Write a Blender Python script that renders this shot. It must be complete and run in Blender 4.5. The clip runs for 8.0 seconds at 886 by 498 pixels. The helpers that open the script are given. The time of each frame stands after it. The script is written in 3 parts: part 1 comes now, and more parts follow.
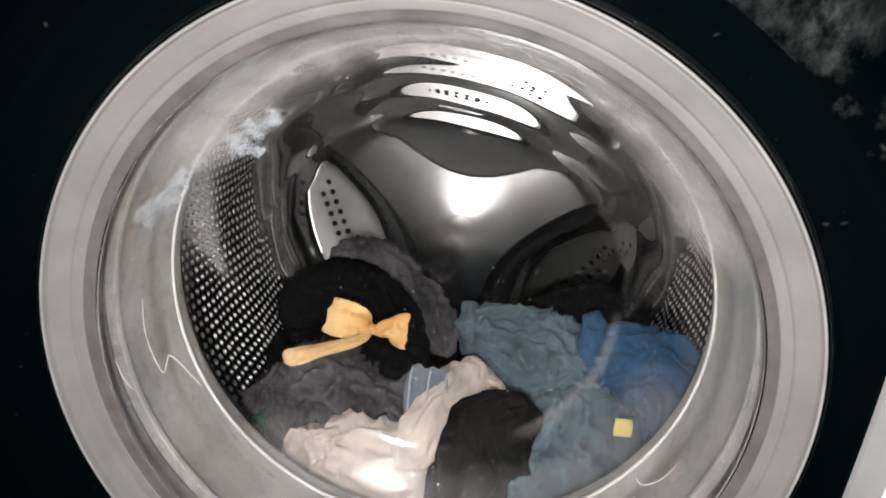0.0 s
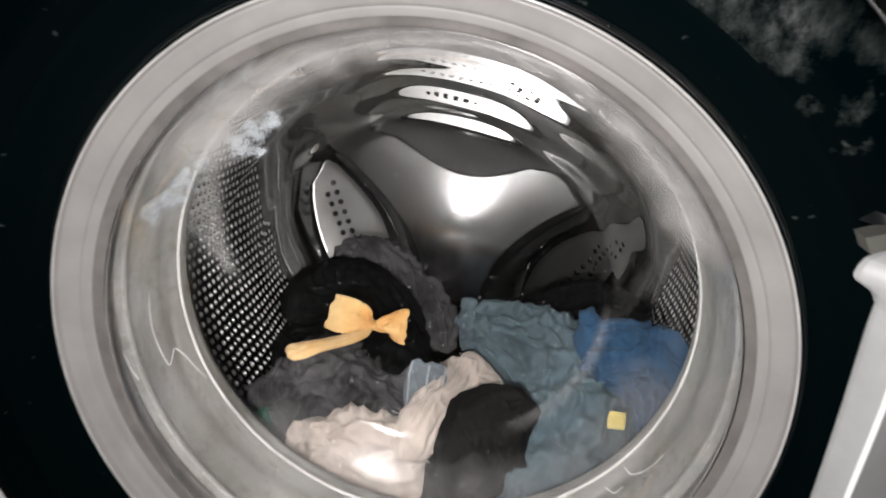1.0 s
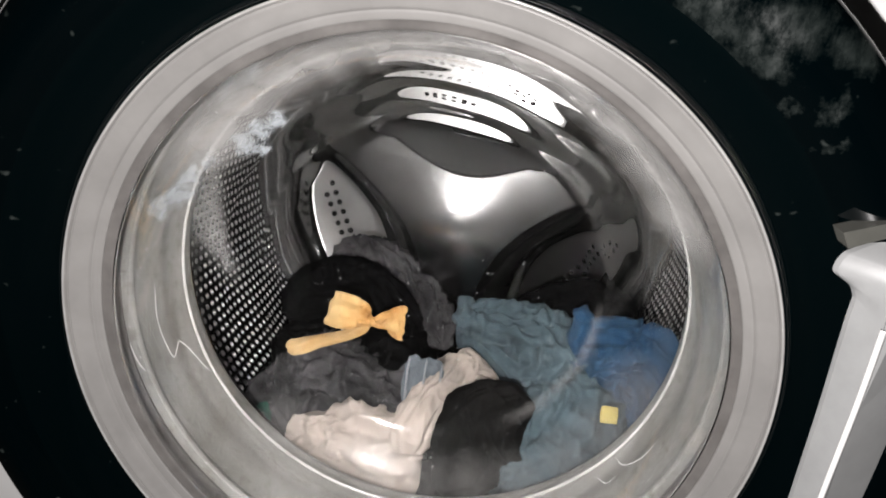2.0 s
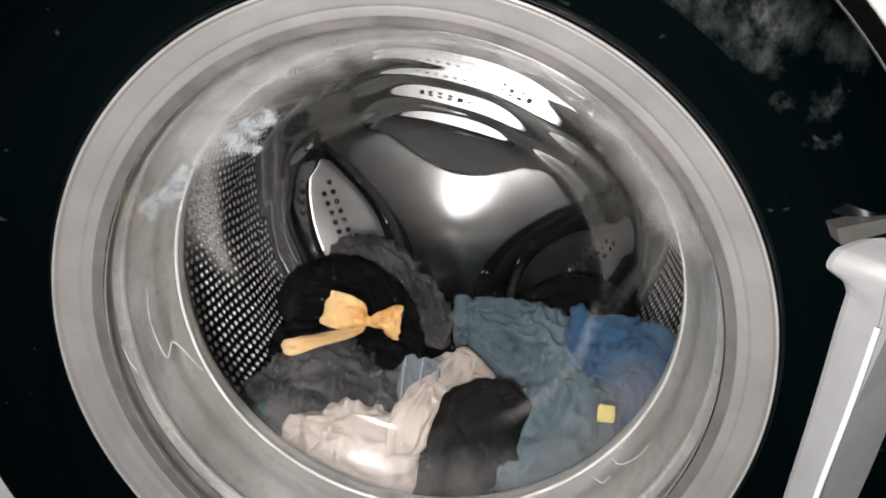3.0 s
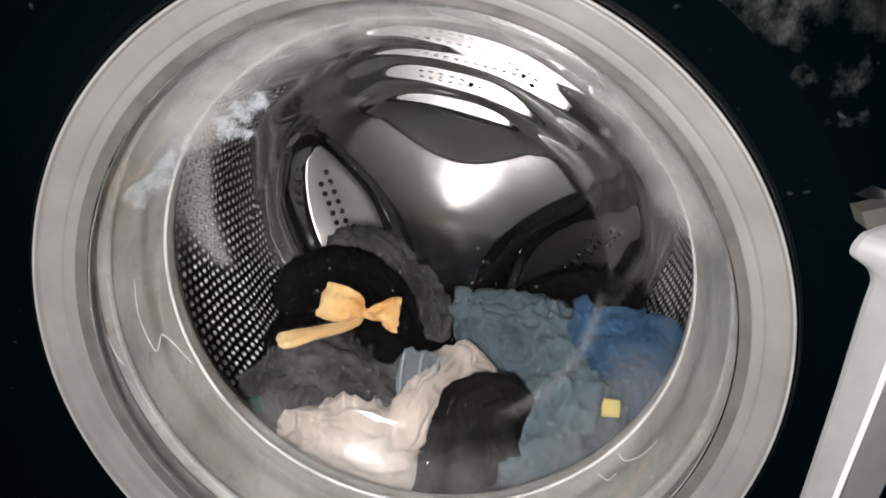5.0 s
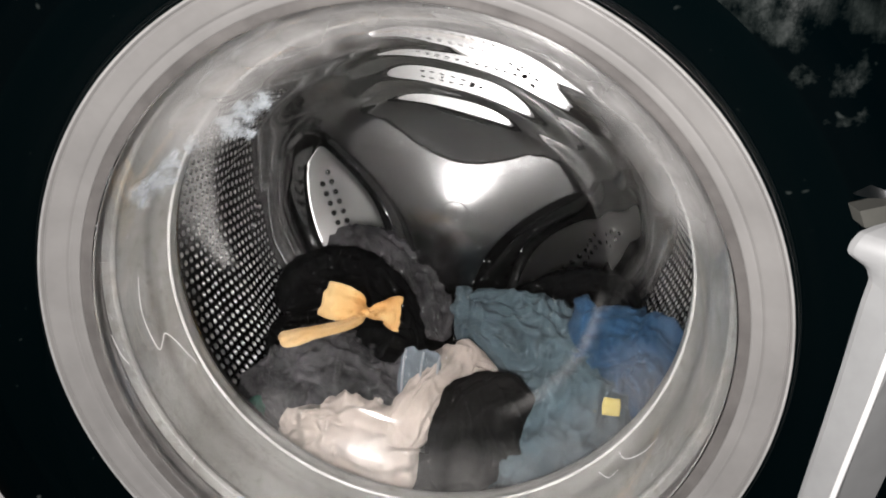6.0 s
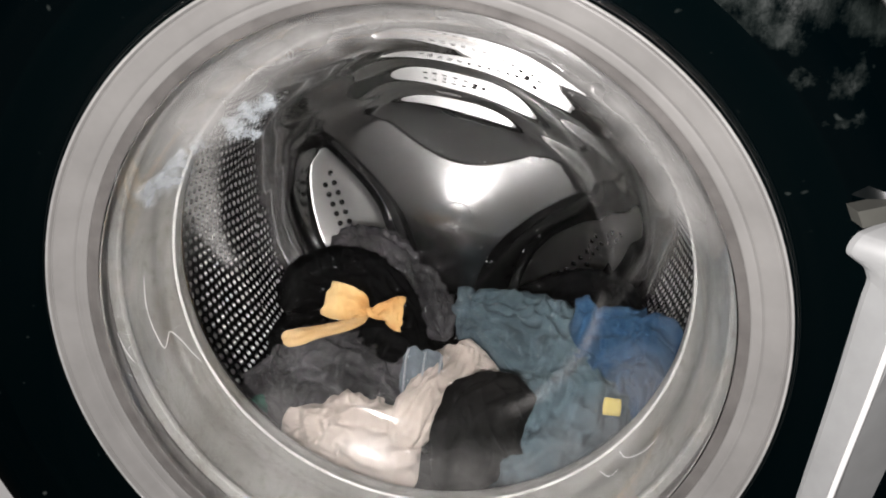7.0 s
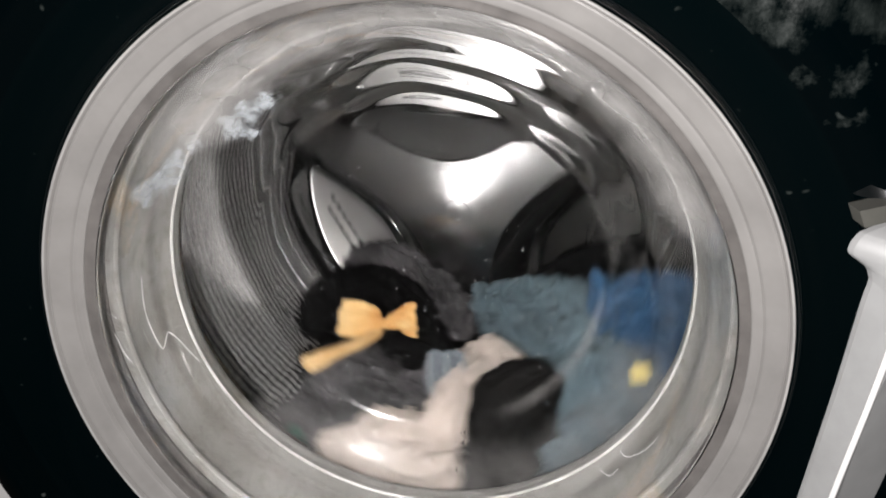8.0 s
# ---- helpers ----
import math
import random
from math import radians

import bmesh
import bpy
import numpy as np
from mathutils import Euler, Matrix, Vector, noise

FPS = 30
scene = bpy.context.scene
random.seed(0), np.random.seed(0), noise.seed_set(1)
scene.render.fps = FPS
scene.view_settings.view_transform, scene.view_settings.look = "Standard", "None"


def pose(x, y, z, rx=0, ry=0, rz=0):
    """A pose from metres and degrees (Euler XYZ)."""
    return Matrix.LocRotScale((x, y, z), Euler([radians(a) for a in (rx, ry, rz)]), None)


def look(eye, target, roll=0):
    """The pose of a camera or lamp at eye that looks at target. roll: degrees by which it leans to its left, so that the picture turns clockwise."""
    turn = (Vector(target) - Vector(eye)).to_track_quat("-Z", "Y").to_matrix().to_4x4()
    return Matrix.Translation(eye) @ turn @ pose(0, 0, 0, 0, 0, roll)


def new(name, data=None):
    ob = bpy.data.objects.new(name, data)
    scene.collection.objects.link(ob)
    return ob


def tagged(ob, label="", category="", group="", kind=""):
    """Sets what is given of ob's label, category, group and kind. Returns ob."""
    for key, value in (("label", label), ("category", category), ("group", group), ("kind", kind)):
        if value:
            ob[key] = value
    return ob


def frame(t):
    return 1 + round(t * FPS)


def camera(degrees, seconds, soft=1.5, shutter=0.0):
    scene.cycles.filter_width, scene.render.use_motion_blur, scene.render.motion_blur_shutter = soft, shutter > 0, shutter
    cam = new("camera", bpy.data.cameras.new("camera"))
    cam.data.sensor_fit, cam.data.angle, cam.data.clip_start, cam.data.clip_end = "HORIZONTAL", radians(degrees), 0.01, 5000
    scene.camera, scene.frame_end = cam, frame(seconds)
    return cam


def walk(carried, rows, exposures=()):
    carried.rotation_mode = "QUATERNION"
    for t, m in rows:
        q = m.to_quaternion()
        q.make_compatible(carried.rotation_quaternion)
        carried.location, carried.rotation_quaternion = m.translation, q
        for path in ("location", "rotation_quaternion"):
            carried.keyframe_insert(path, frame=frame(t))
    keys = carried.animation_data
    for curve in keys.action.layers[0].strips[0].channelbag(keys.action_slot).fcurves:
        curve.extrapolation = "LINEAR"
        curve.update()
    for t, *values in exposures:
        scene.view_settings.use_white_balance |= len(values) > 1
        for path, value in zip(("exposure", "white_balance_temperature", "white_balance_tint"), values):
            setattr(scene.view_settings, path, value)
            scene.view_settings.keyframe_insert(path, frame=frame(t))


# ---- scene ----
cam = camera(70, 8.0, soft=1.8, shutter=1.5)
PATH = [
    (0.0, look((0.0221, -0.2292, 0.1533), (-0.0041, 0.1433, 0.0098), 8.49)),
    (0.5, look((0.0239, -0.2248, 0.1531), (-0.0029, 0.1469, 0.0079), 8.31)),
    (1.0, look((0.0330, -0.2399, 0.1561), (-0.0008, 0.1319, 0.0127), 7.90)),
    (1.5, look((0.0328, -0.2514, 0.1560), (0.0015, 0.1217, 0.0153), 8.37)),
    (3.0, look((0.0380, -0.2485, 0.1556), (0.0049, 0.1241, 0.0140), 7.93)),
    (3.5, look((0.0421, -0.2436, 0.1546), (0.0078, 0.1283, 0.0111), 7.43)),
    (4.0, look((0.0336, -0.2402, 0.1471), (0.0022, 0.1319, 0.0037), 8.41)),
    (4.5, look((0.0379, -0.2366, 0.1483), (0.0053, 0.1347, 0.0031), 7.85)),
    (6.0, look((0.0372, -0.2392, 0.1484), (0.0046, 0.1322, 0.0035), 7.90)),
    (6.5, look((0.0370, -0.2418, 0.1485), (0.0037, 0.1299, 0.0046), 8.00)),
    (7.0, look((0.0366, -0.2426, 0.1484), (0.0033, 0.1292, 0.0046), 8.05)),
    (7.5, look((0.0369, -0.2412, 0.1483), (0.0034, 0.1304, 0.0041), 8.00)),
    (8.0, look((0.0369, -0.2402, 0.1495), (0.0038, 0.1306, 0.0033), 7.83)),
]
walk(cam, PATH)
# turn of the drum in degrees: at rest, then it starts to tumble
SPIN = [(0.0, 0.0), (7.8, 0.0), (7.9, 4.0), (8.0, 11.5)]

# ---- light: a dim room and the white light of the filming phone ----
world = bpy.data.worlds.new("world")
scene.world = world
world.use_nodes = True
world.node_tree.nodes["Background"].inputs[0].default_value = (0.8, 0.9, 1.0, 1)
world.node_tree.nodes["Background"].inputs[1].default_value = 0.008
lamp = bpy.data.lights.new("phone_light", "POINT")
lamp.energy, lamp.shadow_soft_size, lamp.color = 5.9, 0.004, (1.0, 0.955, 0.945)
phone_light = new("phone_light", lamp)
phone_light.location = (0.010, -0.245, 0.106)


# ---- materials ----
def nodes_of(name):
    m = bpy.data.materials.new(name)
    m.use_nodes = True
    t = m.node_tree
    return m, t, t.nodes["Principled BSDF"]


def add(t, kind, **values):
    n = t.nodes.new(kind)
    for k, v in values.items():
        n.inputs[k.replace("_", " ")].default_value = v
    return n


def noise_of(t, scale, detail=4.0, rough=0.55):
    c = t.nodes.new("ShaderNodeTexCoord")
    n = add(t, "ShaderNodeTexNoise", Scale=scale, Detail=detail, Roughness=rough)
    t.links.new(c.outputs["Object"], n.inputs["Vector"])
    return n


def ramp_of(t, source, stops):
    r = t.nodes.new("ShaderNodeValToRGB")
    e = r.color_ramp.elements
    while len(e) < len(stops):
        e.new(0.5)
    for x, (p, c) in zip(e, stops):
        x.position, x.color = p, (*c, 1)
    t.links.new(source, r.inputs[0])
    return r


def bump_of(t, bsdf, source, strength, distance):
    b = add(t, "ShaderNodeBump", Strength=strength, Distance=distance)
    t.links.new(source, b.inputs["Height"])
    t.links.new(b.outputs[0], bsdf.inputs["Normal"])
    return b


def shade(c, k):
    return tuple(min(1, x * k) for x in c)


def cloth(name, colour, weave=900, spread=0.35, rough=0.9, fuzz=0.08, deep=None):
    m, t, b = nodes_of(name)
    n = noise_of(t, 28, 5)
    r = ramp_of(t, n.outputs["Fac"], [(0.3, deep or shade(colour, 1 - spread)), (0.62 if deep else 0.7, shade(colour, 1 + spread))])
    t.links.new(r.outputs[0], b.inputs["Base Color"])
    b.inputs["Roughness"].default_value = rough
    b.inputs["Sheen Weight"].default_value = fuzz
    b.inputs["Specular IOR Level"].default_value = 0.04
    f = noise_of(t, weave * 2.6, 1)
    crease = noise_of(t, 150, 6, 0.62)
    add_up = t.nodes.new("ShaderNodeMath")
    add_up.operation = "MULTIPLY_ADD"
    t.links.new(crease.outputs["Fac"], add_up.inputs[0])
    add_up.inputs[1].default_value = 2.2
    t.links.new(f.outputs["Fac"], add_up.inputs[2])
    bump_of(t, b, add_up.outputs[0], 0.9, 0.0009)
    return m


def steel(name, base, rough, stretch, scratch=0.06):
    m, t, b = nodes_of(name)
    b.inputs["Metallic"].default_value = 1
    c = t.nodes.new("ShaderNodeTexCoord")
    mp = t.nodes.new("ShaderNodeMapping")
    mp.inputs["Scale"].default_value = stretch
    t.links.new(c.outputs["Object"], mp.inputs[0])
    n = add(t, "ShaderNodeTexNoise", Scale=60, Detail=6, Roughness=0.7)
    t.links.new(mp.outputs[0], n.inputs["Vector"])
    big = noise_of(t, 14, 3)
    r = ramp_of(t, big.outputs["Fac"], [(0.3, shade(base, 0.85)), (0.7, base)])
    t.links.new(r.outputs[0], b.inputs["Base Color"])
    rr = add(t, "ShaderNodeMapRange")
    rr.inputs["To Min"].default_value, rr.inputs["To Max"].default_value = rough * 0.75, rough * 1.3
    t.links.new(n.outputs["Fac"], rr.inputs["Value"])
    t.links.new(rr.outputs[0], b.inputs["Roughness"])
    bump_of(t, b, n.outputs["Fac"], scratch, 0.0004)
    return m


def spot_mask(t, coord, spots):
    """1 near the listed (x, y, z, radius) spots, falling to 0."""
    last = None
    for x, y, z, r in spots:
        d = t.nodes.new("ShaderNodeVectorMath")
        d.operation = "DISTANCE"
        t.links.new(coord, d.inputs[0])
        d.inputs[1].default_value = (x, y, z)
        k = add(t, "ShaderNodeMapRange")
        k.inputs["From Min"].default_value, k.inputs["From Max"].default_value = r, r * 0.25
        t.links.new(d.outputs["Value"], k.inputs["Value"])
        if last is None:
            last = k.outputs[0]
        else:
            mx = t.nodes.new("ShaderNodeMath")
            mx.operation = "MAXIMUM"
            t.links.new(last, mx.inputs[0])
            t.links.new(k.outputs[0], mx.inputs[1])
            last = mx.outputs[0]
    return last


def stained(t, spots, scale, low, high, detail=8, rough=0.65, stretch=(1, 1, 1)):
    """Noise that breaks up the spots into a ragged stain, 0 to 1."""
    c = t.nodes.new("ShaderNodeTexCoord")
    n = add(t, "ShaderNodeTexNoise", Scale=scale, Detail=detail, Roughness=rough)
    mp = t.nodes.new("ShaderNodeMapping")
    mp.inputs["Scale"].default_value = stretch
    mp.inputs["Rotation"].default_value = (0, 0.35, 0)
    t.links.new(c.outputs["Object"], mp.inputs[0])
    t.links.new(mp.outputs[0], n.inputs["Vector"])
    s = t.nodes.new("ShaderNodeMath")
    s.operation = "MULTIPLY"
    t.links.new(n.outputs["Fac"], s.inputs[0])
    warp = add(t, "ShaderNodeTexNoise", Scale=scale * 0.22, Detail=5, Roughness=0.7)
    t.links.new(c.outputs["Object"], warp.inputs["Vector"])
    shift = t.nodes.new("ShaderNodeVectorMath")
    shift.operation = "MULTIPLY_ADD"
    t.links.new(warp.outputs["Color"], shift.inputs[0])
    shift.inputs[1].default_value, shift.inputs[2].default_value = (0.034,) * 3, (-0.017,) * 3
    bent = t.nodes.new("ShaderNodeVectorMath")
    t.links.new(shift.outputs[0], bent.inputs[0])
    t.links.new(c.outputs["Object"], bent.inputs[1])
    t.links.new(spot_mask(t, bent.outputs[0], spots), s.inputs[1])
    k = add(t, "ShaderNodeMapRange")
    k.inputs["From Min"].default_value, k.inputs["From Max"].default_value = low, high
    t.links.new(s.outputs[0], k.inputs["Value"])
    return k.outputs[0]


def glass_material():
    m, t, b = nodes_of("door_glass")
    b.inputs["Transmission Weight"].default_value = 1
    b.inputs["Roughness"].default_value = 0.0
    b.inputs["IOR"].default_value = 1.5
    b.inputs["Base Color"].default_value = (0.97, 0.985, 0.98, 1)
    b.inputs["Coat Weight"].default_value, b.inputs["Coat Roughness"].default_value = 0.35, 0.12
    wave = noise_of(t, 22, 2)
    bump_of(t, b, wave.outputs["Fac"], 0.02, 0.002)
    # chalky limescale on the upper wall of the bowl
    d = add(t, "ShaderNodeBsdfDiffuse")
    d.inputs["Color"].default_value = (0.52, 0.56, 0.59, 1)
    mix = t.nodes.new("ShaderNodeMixShader")
    spots = [(-0.102, 0.068, 0.085, 0.014), (-0.093, 0.070, 0.092, 0.012), (-0.109, 0.069, 0.075, 0.012), (-0.102, 0.076, 0.073, 0.009), (-0.120, 0.056, 0.069, 0.010), (-0.128, 0.051, 0.058, 0.013), (-0.133, 0.047, 0.047, 0.014), (-0.137, 0.038, 0.042, 0.015)]
    fac = stained(t, spots, 230, 0.20, 0.50, 10, 0.85)
    half = t.nodes.new("ShaderNodeMath")
    half.operation = "MULTIPLY"
    half.inputs[1].default_value = 0.6
    t.links.new(fac, half.inputs[0])
    # pale diffuse patches along the upper wall, painting in the lit gasket's brightness
    arc = [(0.146 * math.cos(math.radians(k)), 0.042, 0.146 * math.sin(math.radians(k)), 0.036) for k in range(36, 151, 10)]
    lit_patches = stained(t, arc, 26, 0.05, 0.75, 7, 0.6)
    thin = t.nodes.new("ShaderNodeMath")
    thin.operation = "MULTIPLY"
    thin.inputs[1].default_value = 0.68
    t.links.new(lit_patches, thin.inputs[0])
    pale = add(t, "ShaderNodeBsdfDiffuse")
    pale.inputs["Color"].default_value = (0.58, 0.57, 0.555, 1)
    film_and_light = t.nodes.new("ShaderNodeMixShader")
    t.links.new(b.outputs[0], film_and_light.inputs[1])
    t.links.new(pale.outputs[0], film_and_light.inputs[2])
    # faint soap veil on the lower shoulder
    low_arc = [(0.128 * math.cos(math.radians(k)), 0.066, 0.128 * math.sin(math.radians(k)), 0.030) for k in range(235, 356, 14)]
    veil = t.nodes.new("ShaderNodeMath")
    veil.operation = "MULTIPLY_ADD"
    veil.inputs[1].default_value = 0.09
    t.links.new(stained(t, low_arc, 60, 0.05, 0.65, 8, 0.7, (1, 1, 4)), veil.inputs[0])
    # reflected arc along the bend of the lower shoulder, painted as pale colour
    place = t.nodes.new("ShaderNodeTexCoord")
    flat = t.nodes.new("ShaderNodeVectorMath")
    flat.operation = "MULTIPLY"
    flat.inputs[1].default_value = (1, 0, 1)
    t.links.new(place.outputs["Object"], flat.inputs[0])
    far = t.nodes.new("ShaderNodeVectorMath")
    far.operation = "LENGTH"
    t.links.new(flat.outputs[0], far.inputs[0])
    off = t.nodes.new("ShaderNodeMath")
    off.operation = "SUBTRACT"
    off.inputs[1].default_value = 0.1005
    t.links.new(far.outputs["Value"], off.inputs[0])
    size = t.nodes.new("ShaderNodeMath")
    size.operation = "ABSOLUTE"
    t.links.new(off.outputs[0], size.inputs[0])
    line = add(t, "ShaderNodeMapRange")
    line.inputs["From Min"].default_value, line.inputs["From Max"].default_value = 0.0034, 0.0000
    t.links.new(size.outputs[0], line.inputs["Value"])
    glint = t.nodes.new("ShaderNodeMath")
    glint.operation = "MULTIPLY"
    t.links.new(line.outputs[0], glint.inputs[0])
    ring = [(0.1 * math.cos(math.radians(k)), 0.092, 0.1 * math.sin(math.radians(k)), 0.036) for k in (318, 334, 350)]
    t.links.new(stained(t, ring, 90, 0.12, 0.75, 6, 0.7), glint.inputs[1])
    lines = t.nodes.new("ShaderNodeMath")
    lines.operation = "MULTIPLY_ADD"
    lines.inputs[1].default_value = 0.20
    t.links.new(glint.outputs[0], lines.inputs[0])
    t.links.new(thin.outputs[0], lines.inputs[2])
    t.links.new(lines.outputs[0], veil.inputs[2])
    t.links.new(veil.outputs[0], film_and_light.inputs[0])
    t.links.new(half.outputs[0], mix.inputs[0])
    t.links.new(film_and_light.outputs[0], mix.inputs[1])
    t.links.new(d.outputs[0], mix.inputs[2])
    t.links.new(mix.outputs[0], t.nodes["Material Output"].inputs[0])
    return m


def gloss_black(name, spots, base=(0.0002, 0.0013, 0.0017), dust=(0.021, 0.027, 0.025), scale=150):
    m, t, b = nodes_of(name)
    c = t.nodes.new("ShaderNodeTexCoord")
    fac = stained(t, spots, scale, 0.30, 0.78, 9, 0.72, (1.0, 1.0, 0.45))
    fine = add(t, "ShaderNodeTexNoise", Scale=170, Detail=1)
    t.links.new(c.outputs["Object"], fine.inputs["Vector"])
    speck = add(t, "ShaderNodeMapRange")
    speck.inputs["From Min"].default_value, speck.inputs["From Max"].default_value = 0.74, 0.84
    t.links.new(fine.outputs["Fac"], speck.inputs["Value"])
    mx = t.nodes.new("ShaderNodeMath")
    mx.operation = "MAXIMUM"
    t.links.new(fac, mx.inputs[0])
    t.links.new(speck.outputs[0], mx.inputs[1])
    r = ramp_of(t, mx.outputs[0], [(0.0, base), (1.0, dust)])
    t.links.new(r.outputs[0], b.inputs["Base Color"])
    rr = add(t, "ShaderNodeMapRange")
    rr.inputs["To Min"].default_value, rr.inputs["To Max"].default_value = 0.06, 0.6
    t.links.new(mx.outputs[0], rr.inputs["Value"])
    t.links.new(rr.outputs[0], b.inputs["Roughness"])
    return m


def plain(name, colour, rough=0.5, spread=0.08, scale=40, metal=0.0, bump=0.1):
    m, t, b = nodes_of(name)
    n = noise_of(t, scale, 6, 0.6)
    r = ramp_of(t, n.outputs["Fac"], [(0.3, shade(colour, 1 - spread)), (0.7, shade(colour, 1 + spread))])
    t.links.new(r.outputs[0], b.inputs["Base Color"])
    b.inputs["Roughness"].default_value, b.inputs["Metallic"].default_value = rough, metal
    bump_of(t, b, n.outputs["Fac"], bump, 0.0008)
    return m


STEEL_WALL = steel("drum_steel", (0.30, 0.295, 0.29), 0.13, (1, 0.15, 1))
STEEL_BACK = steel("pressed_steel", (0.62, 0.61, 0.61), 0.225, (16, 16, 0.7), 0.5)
# polished, and darkened in its base colour to carry the shade of the hollows
STEEL_HOLLOW = steel("shaded_hollow_steel", (0.35, 0.35, 0.35), 0.12, (1, 1, 1))
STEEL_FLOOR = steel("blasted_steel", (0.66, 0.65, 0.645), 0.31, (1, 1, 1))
STEEL_PUNCH = steel("punched_steel", (0.66, 0.65, 0.64), 0.38, (1, 1, 1))
GLASS = glass_material()


def grimy_rubber():
    """Wet grey rubber with brown slime, chalk and fine droplets."""
    m, t, b = nodes_of("grey_rubber")
    broad, fine = noise_of(t, 22, 6, 0.65), noise_of(t, 160, 6, 0.7)
    grey = ramp_of(t, broad.outputs["Fac"], [(0.32, (0.130, 0.126, 0.115)), (0.5, (0.180, 0.176, 0.167)), (0.72, (0.22, 0.216, 0.208))])
    spot = ramp_of(t, fine.outputs["Fac"], [(0.36, (0.68, 0.66, 0.62)), (0.47, (1, 1, 1)), (0.66, (1, 1, 1)), (0.74, (1.6, 1.6, 1.6))])
    mix = t.nodes.new("ShaderNodeMix")
    mix.data_type, mix.blend_type = "RGBA", "MULTIPLY"
    mix.inputs["Factor"].default_value = 1.0
    t.links.new(grey.outputs[0], mix.inputs["A"])
    t.links.new(spot.outputs[0], mix.inputs["B"])
    t.links.new(mix.outputs["Result"], b.inputs["Base Color"])
    rr = add(t, "ShaderNodeMapRange")
    rr.inputs["To Min"].default_value, rr.inputs["To Max"].default_value = 0.18, 0.55
    t.links.new(broad.outputs["Fac"], rr.inputs["Value"])
    t.links.new(rr.outputs[0], b.inputs["Roughness"])
    bump_of(t, b, fine.outputs["Fac"], 0.25, 0.0008)
    return m


RUBBER = grimy_rubber()
RETAINER = plain("pale_grey_plastic", (0.228, 0.222, 0.214), 0.42, 0.15, 24)
TUB = plain("dark_tub", (0.02, 0.02, 0.022), 0.6)
WHITE = plain("white_enamel", (0.75, 0.75, 0.74), 0.3, 0.03)
SILVER = plain("silver_plastic", (0.31, 0.315, 0.315), 0.28, 0.10, 45)
DOOR_IN = gloss_black("gloss_black_inner", [(0, 0, 0, 0.001)], (0.0003, 0.0017, 0.0021))
DOOR_OUT = gloss_black("gloss_black_outer", [(0.085, -0.022, 0.166, 0.022), (0.094, -0.023, 0.166, 0.024), (0.103, -0.023, 0.163, 0.020), (0.110, -0.023, 0.1555, 0.016), (0.1185, -0.025, 0.168, 0.022),
    (0.119, -0.022, 0.1416, 0.008), (0.131, -0.024, 0.142, 0.010), (0.139, -0.024, 0.128, 0.008), (0.137, -0.025, 0.160, 0.018)])
WALL = plain("room_plaster", (0.14, 0.14, 0.135), 0.9)
FLOOR = plain("room_floor", (0.06, 0.055, 0.05), 0.6, 0.3, 8)


# ---- building helpers ----
def link(name, mesh, material, parent=None, label=""):
    ob = new(name, mesh)
    if material:
        mesh.materials.append(material)
    if parent:
        ob.parent = parent
    if label:
        ob["label"] = label
    return ob


def part(name, bm, material, parent=None, label="", smooth=True):
    mesh = bpy.data.meshes.new(name)
    bmesh.ops.recalc_face_normals(bm, faces=bm.faces)
    if smooth:
        for f in bm.faces:
            f.smooth = True
    bm.to_mesh(mesh)
    bm.free()
    return link(name, mesh, material, parent, label)


def revolve(profile, n=160, close=False):
    """A turned form round the y axis from (r, y) pairs; r 0 closes at the axis."""
    bm = bmesh.new()
    rings = []
    for r, y in profile:
        if r < 1e-6:
            rings.append([bm.verts.new((0, y, 0))])
        else:
            rings.append([bm.verts.new((r * math.cos(a), y, r * math.sin(a)))
                          for a in (2 * math.pi * i / n for i in range(n))])
    pairs = list(zip(rings, rings[1:])) + ([(rings[-1], rings[0])] if close else [])
    for a, b in pairs:
        for i in range(n):
            j = (i + 1) % n
            vs = [a[i % len(a)], a[j % len(a)], b[j % len(b)], b[i % len(b)]]
            vs = list(dict.fromkeys(vs))
            if len(vs) > 2:
                bm.faces.new(vs)
    return bm


def smooth_line(points, n):
    """n points on a smooth curve through the given ones (any number of values each)."""
    p = np.array(points, float)
    p = np.vstack([2 * p[0] - p[1], p, 2 * p[-1] - p[-2]])
    out = []
    for u in np.linspace(0, len(points) - 1 - 1e-9, n):
        k = int(u)
        t = u - k
        a, b, c, d = p[k:k + 4]
        out.append(0.5 * (2 * b + (c - a) * t + (2 * a - 5 * b + 4 * c - d) * t * t + (3 * b - a - 3 * c + d) * t ** 3))
    return np.array(out)


def smoothstep(a, b, x):
    t = min(1.0, max(0.0, (x - a) / (b - a)))
    return t * t * (3 - 2 * t)


# ---- the room: plain walls that close the place ----
def slab(name, x0, x1, y0, y1, z0, z1, material, kind="structure", label=""):
    bm = bmesh.new()
    bmesh.ops.create_cube(bm, size=1, matrix=Matrix.Translation(((x0 + x1) / 2, (y0 + y1) / 2, (z0 + z1) / 2))
                          @ Matrix.Diagonal((x1 - x0, y1 - y0, z1 - z0, 1)))
    return tagged(part(name, bm, material, smooth=False), label or "plain wall of the dim utility room", "wall", kind=kind)


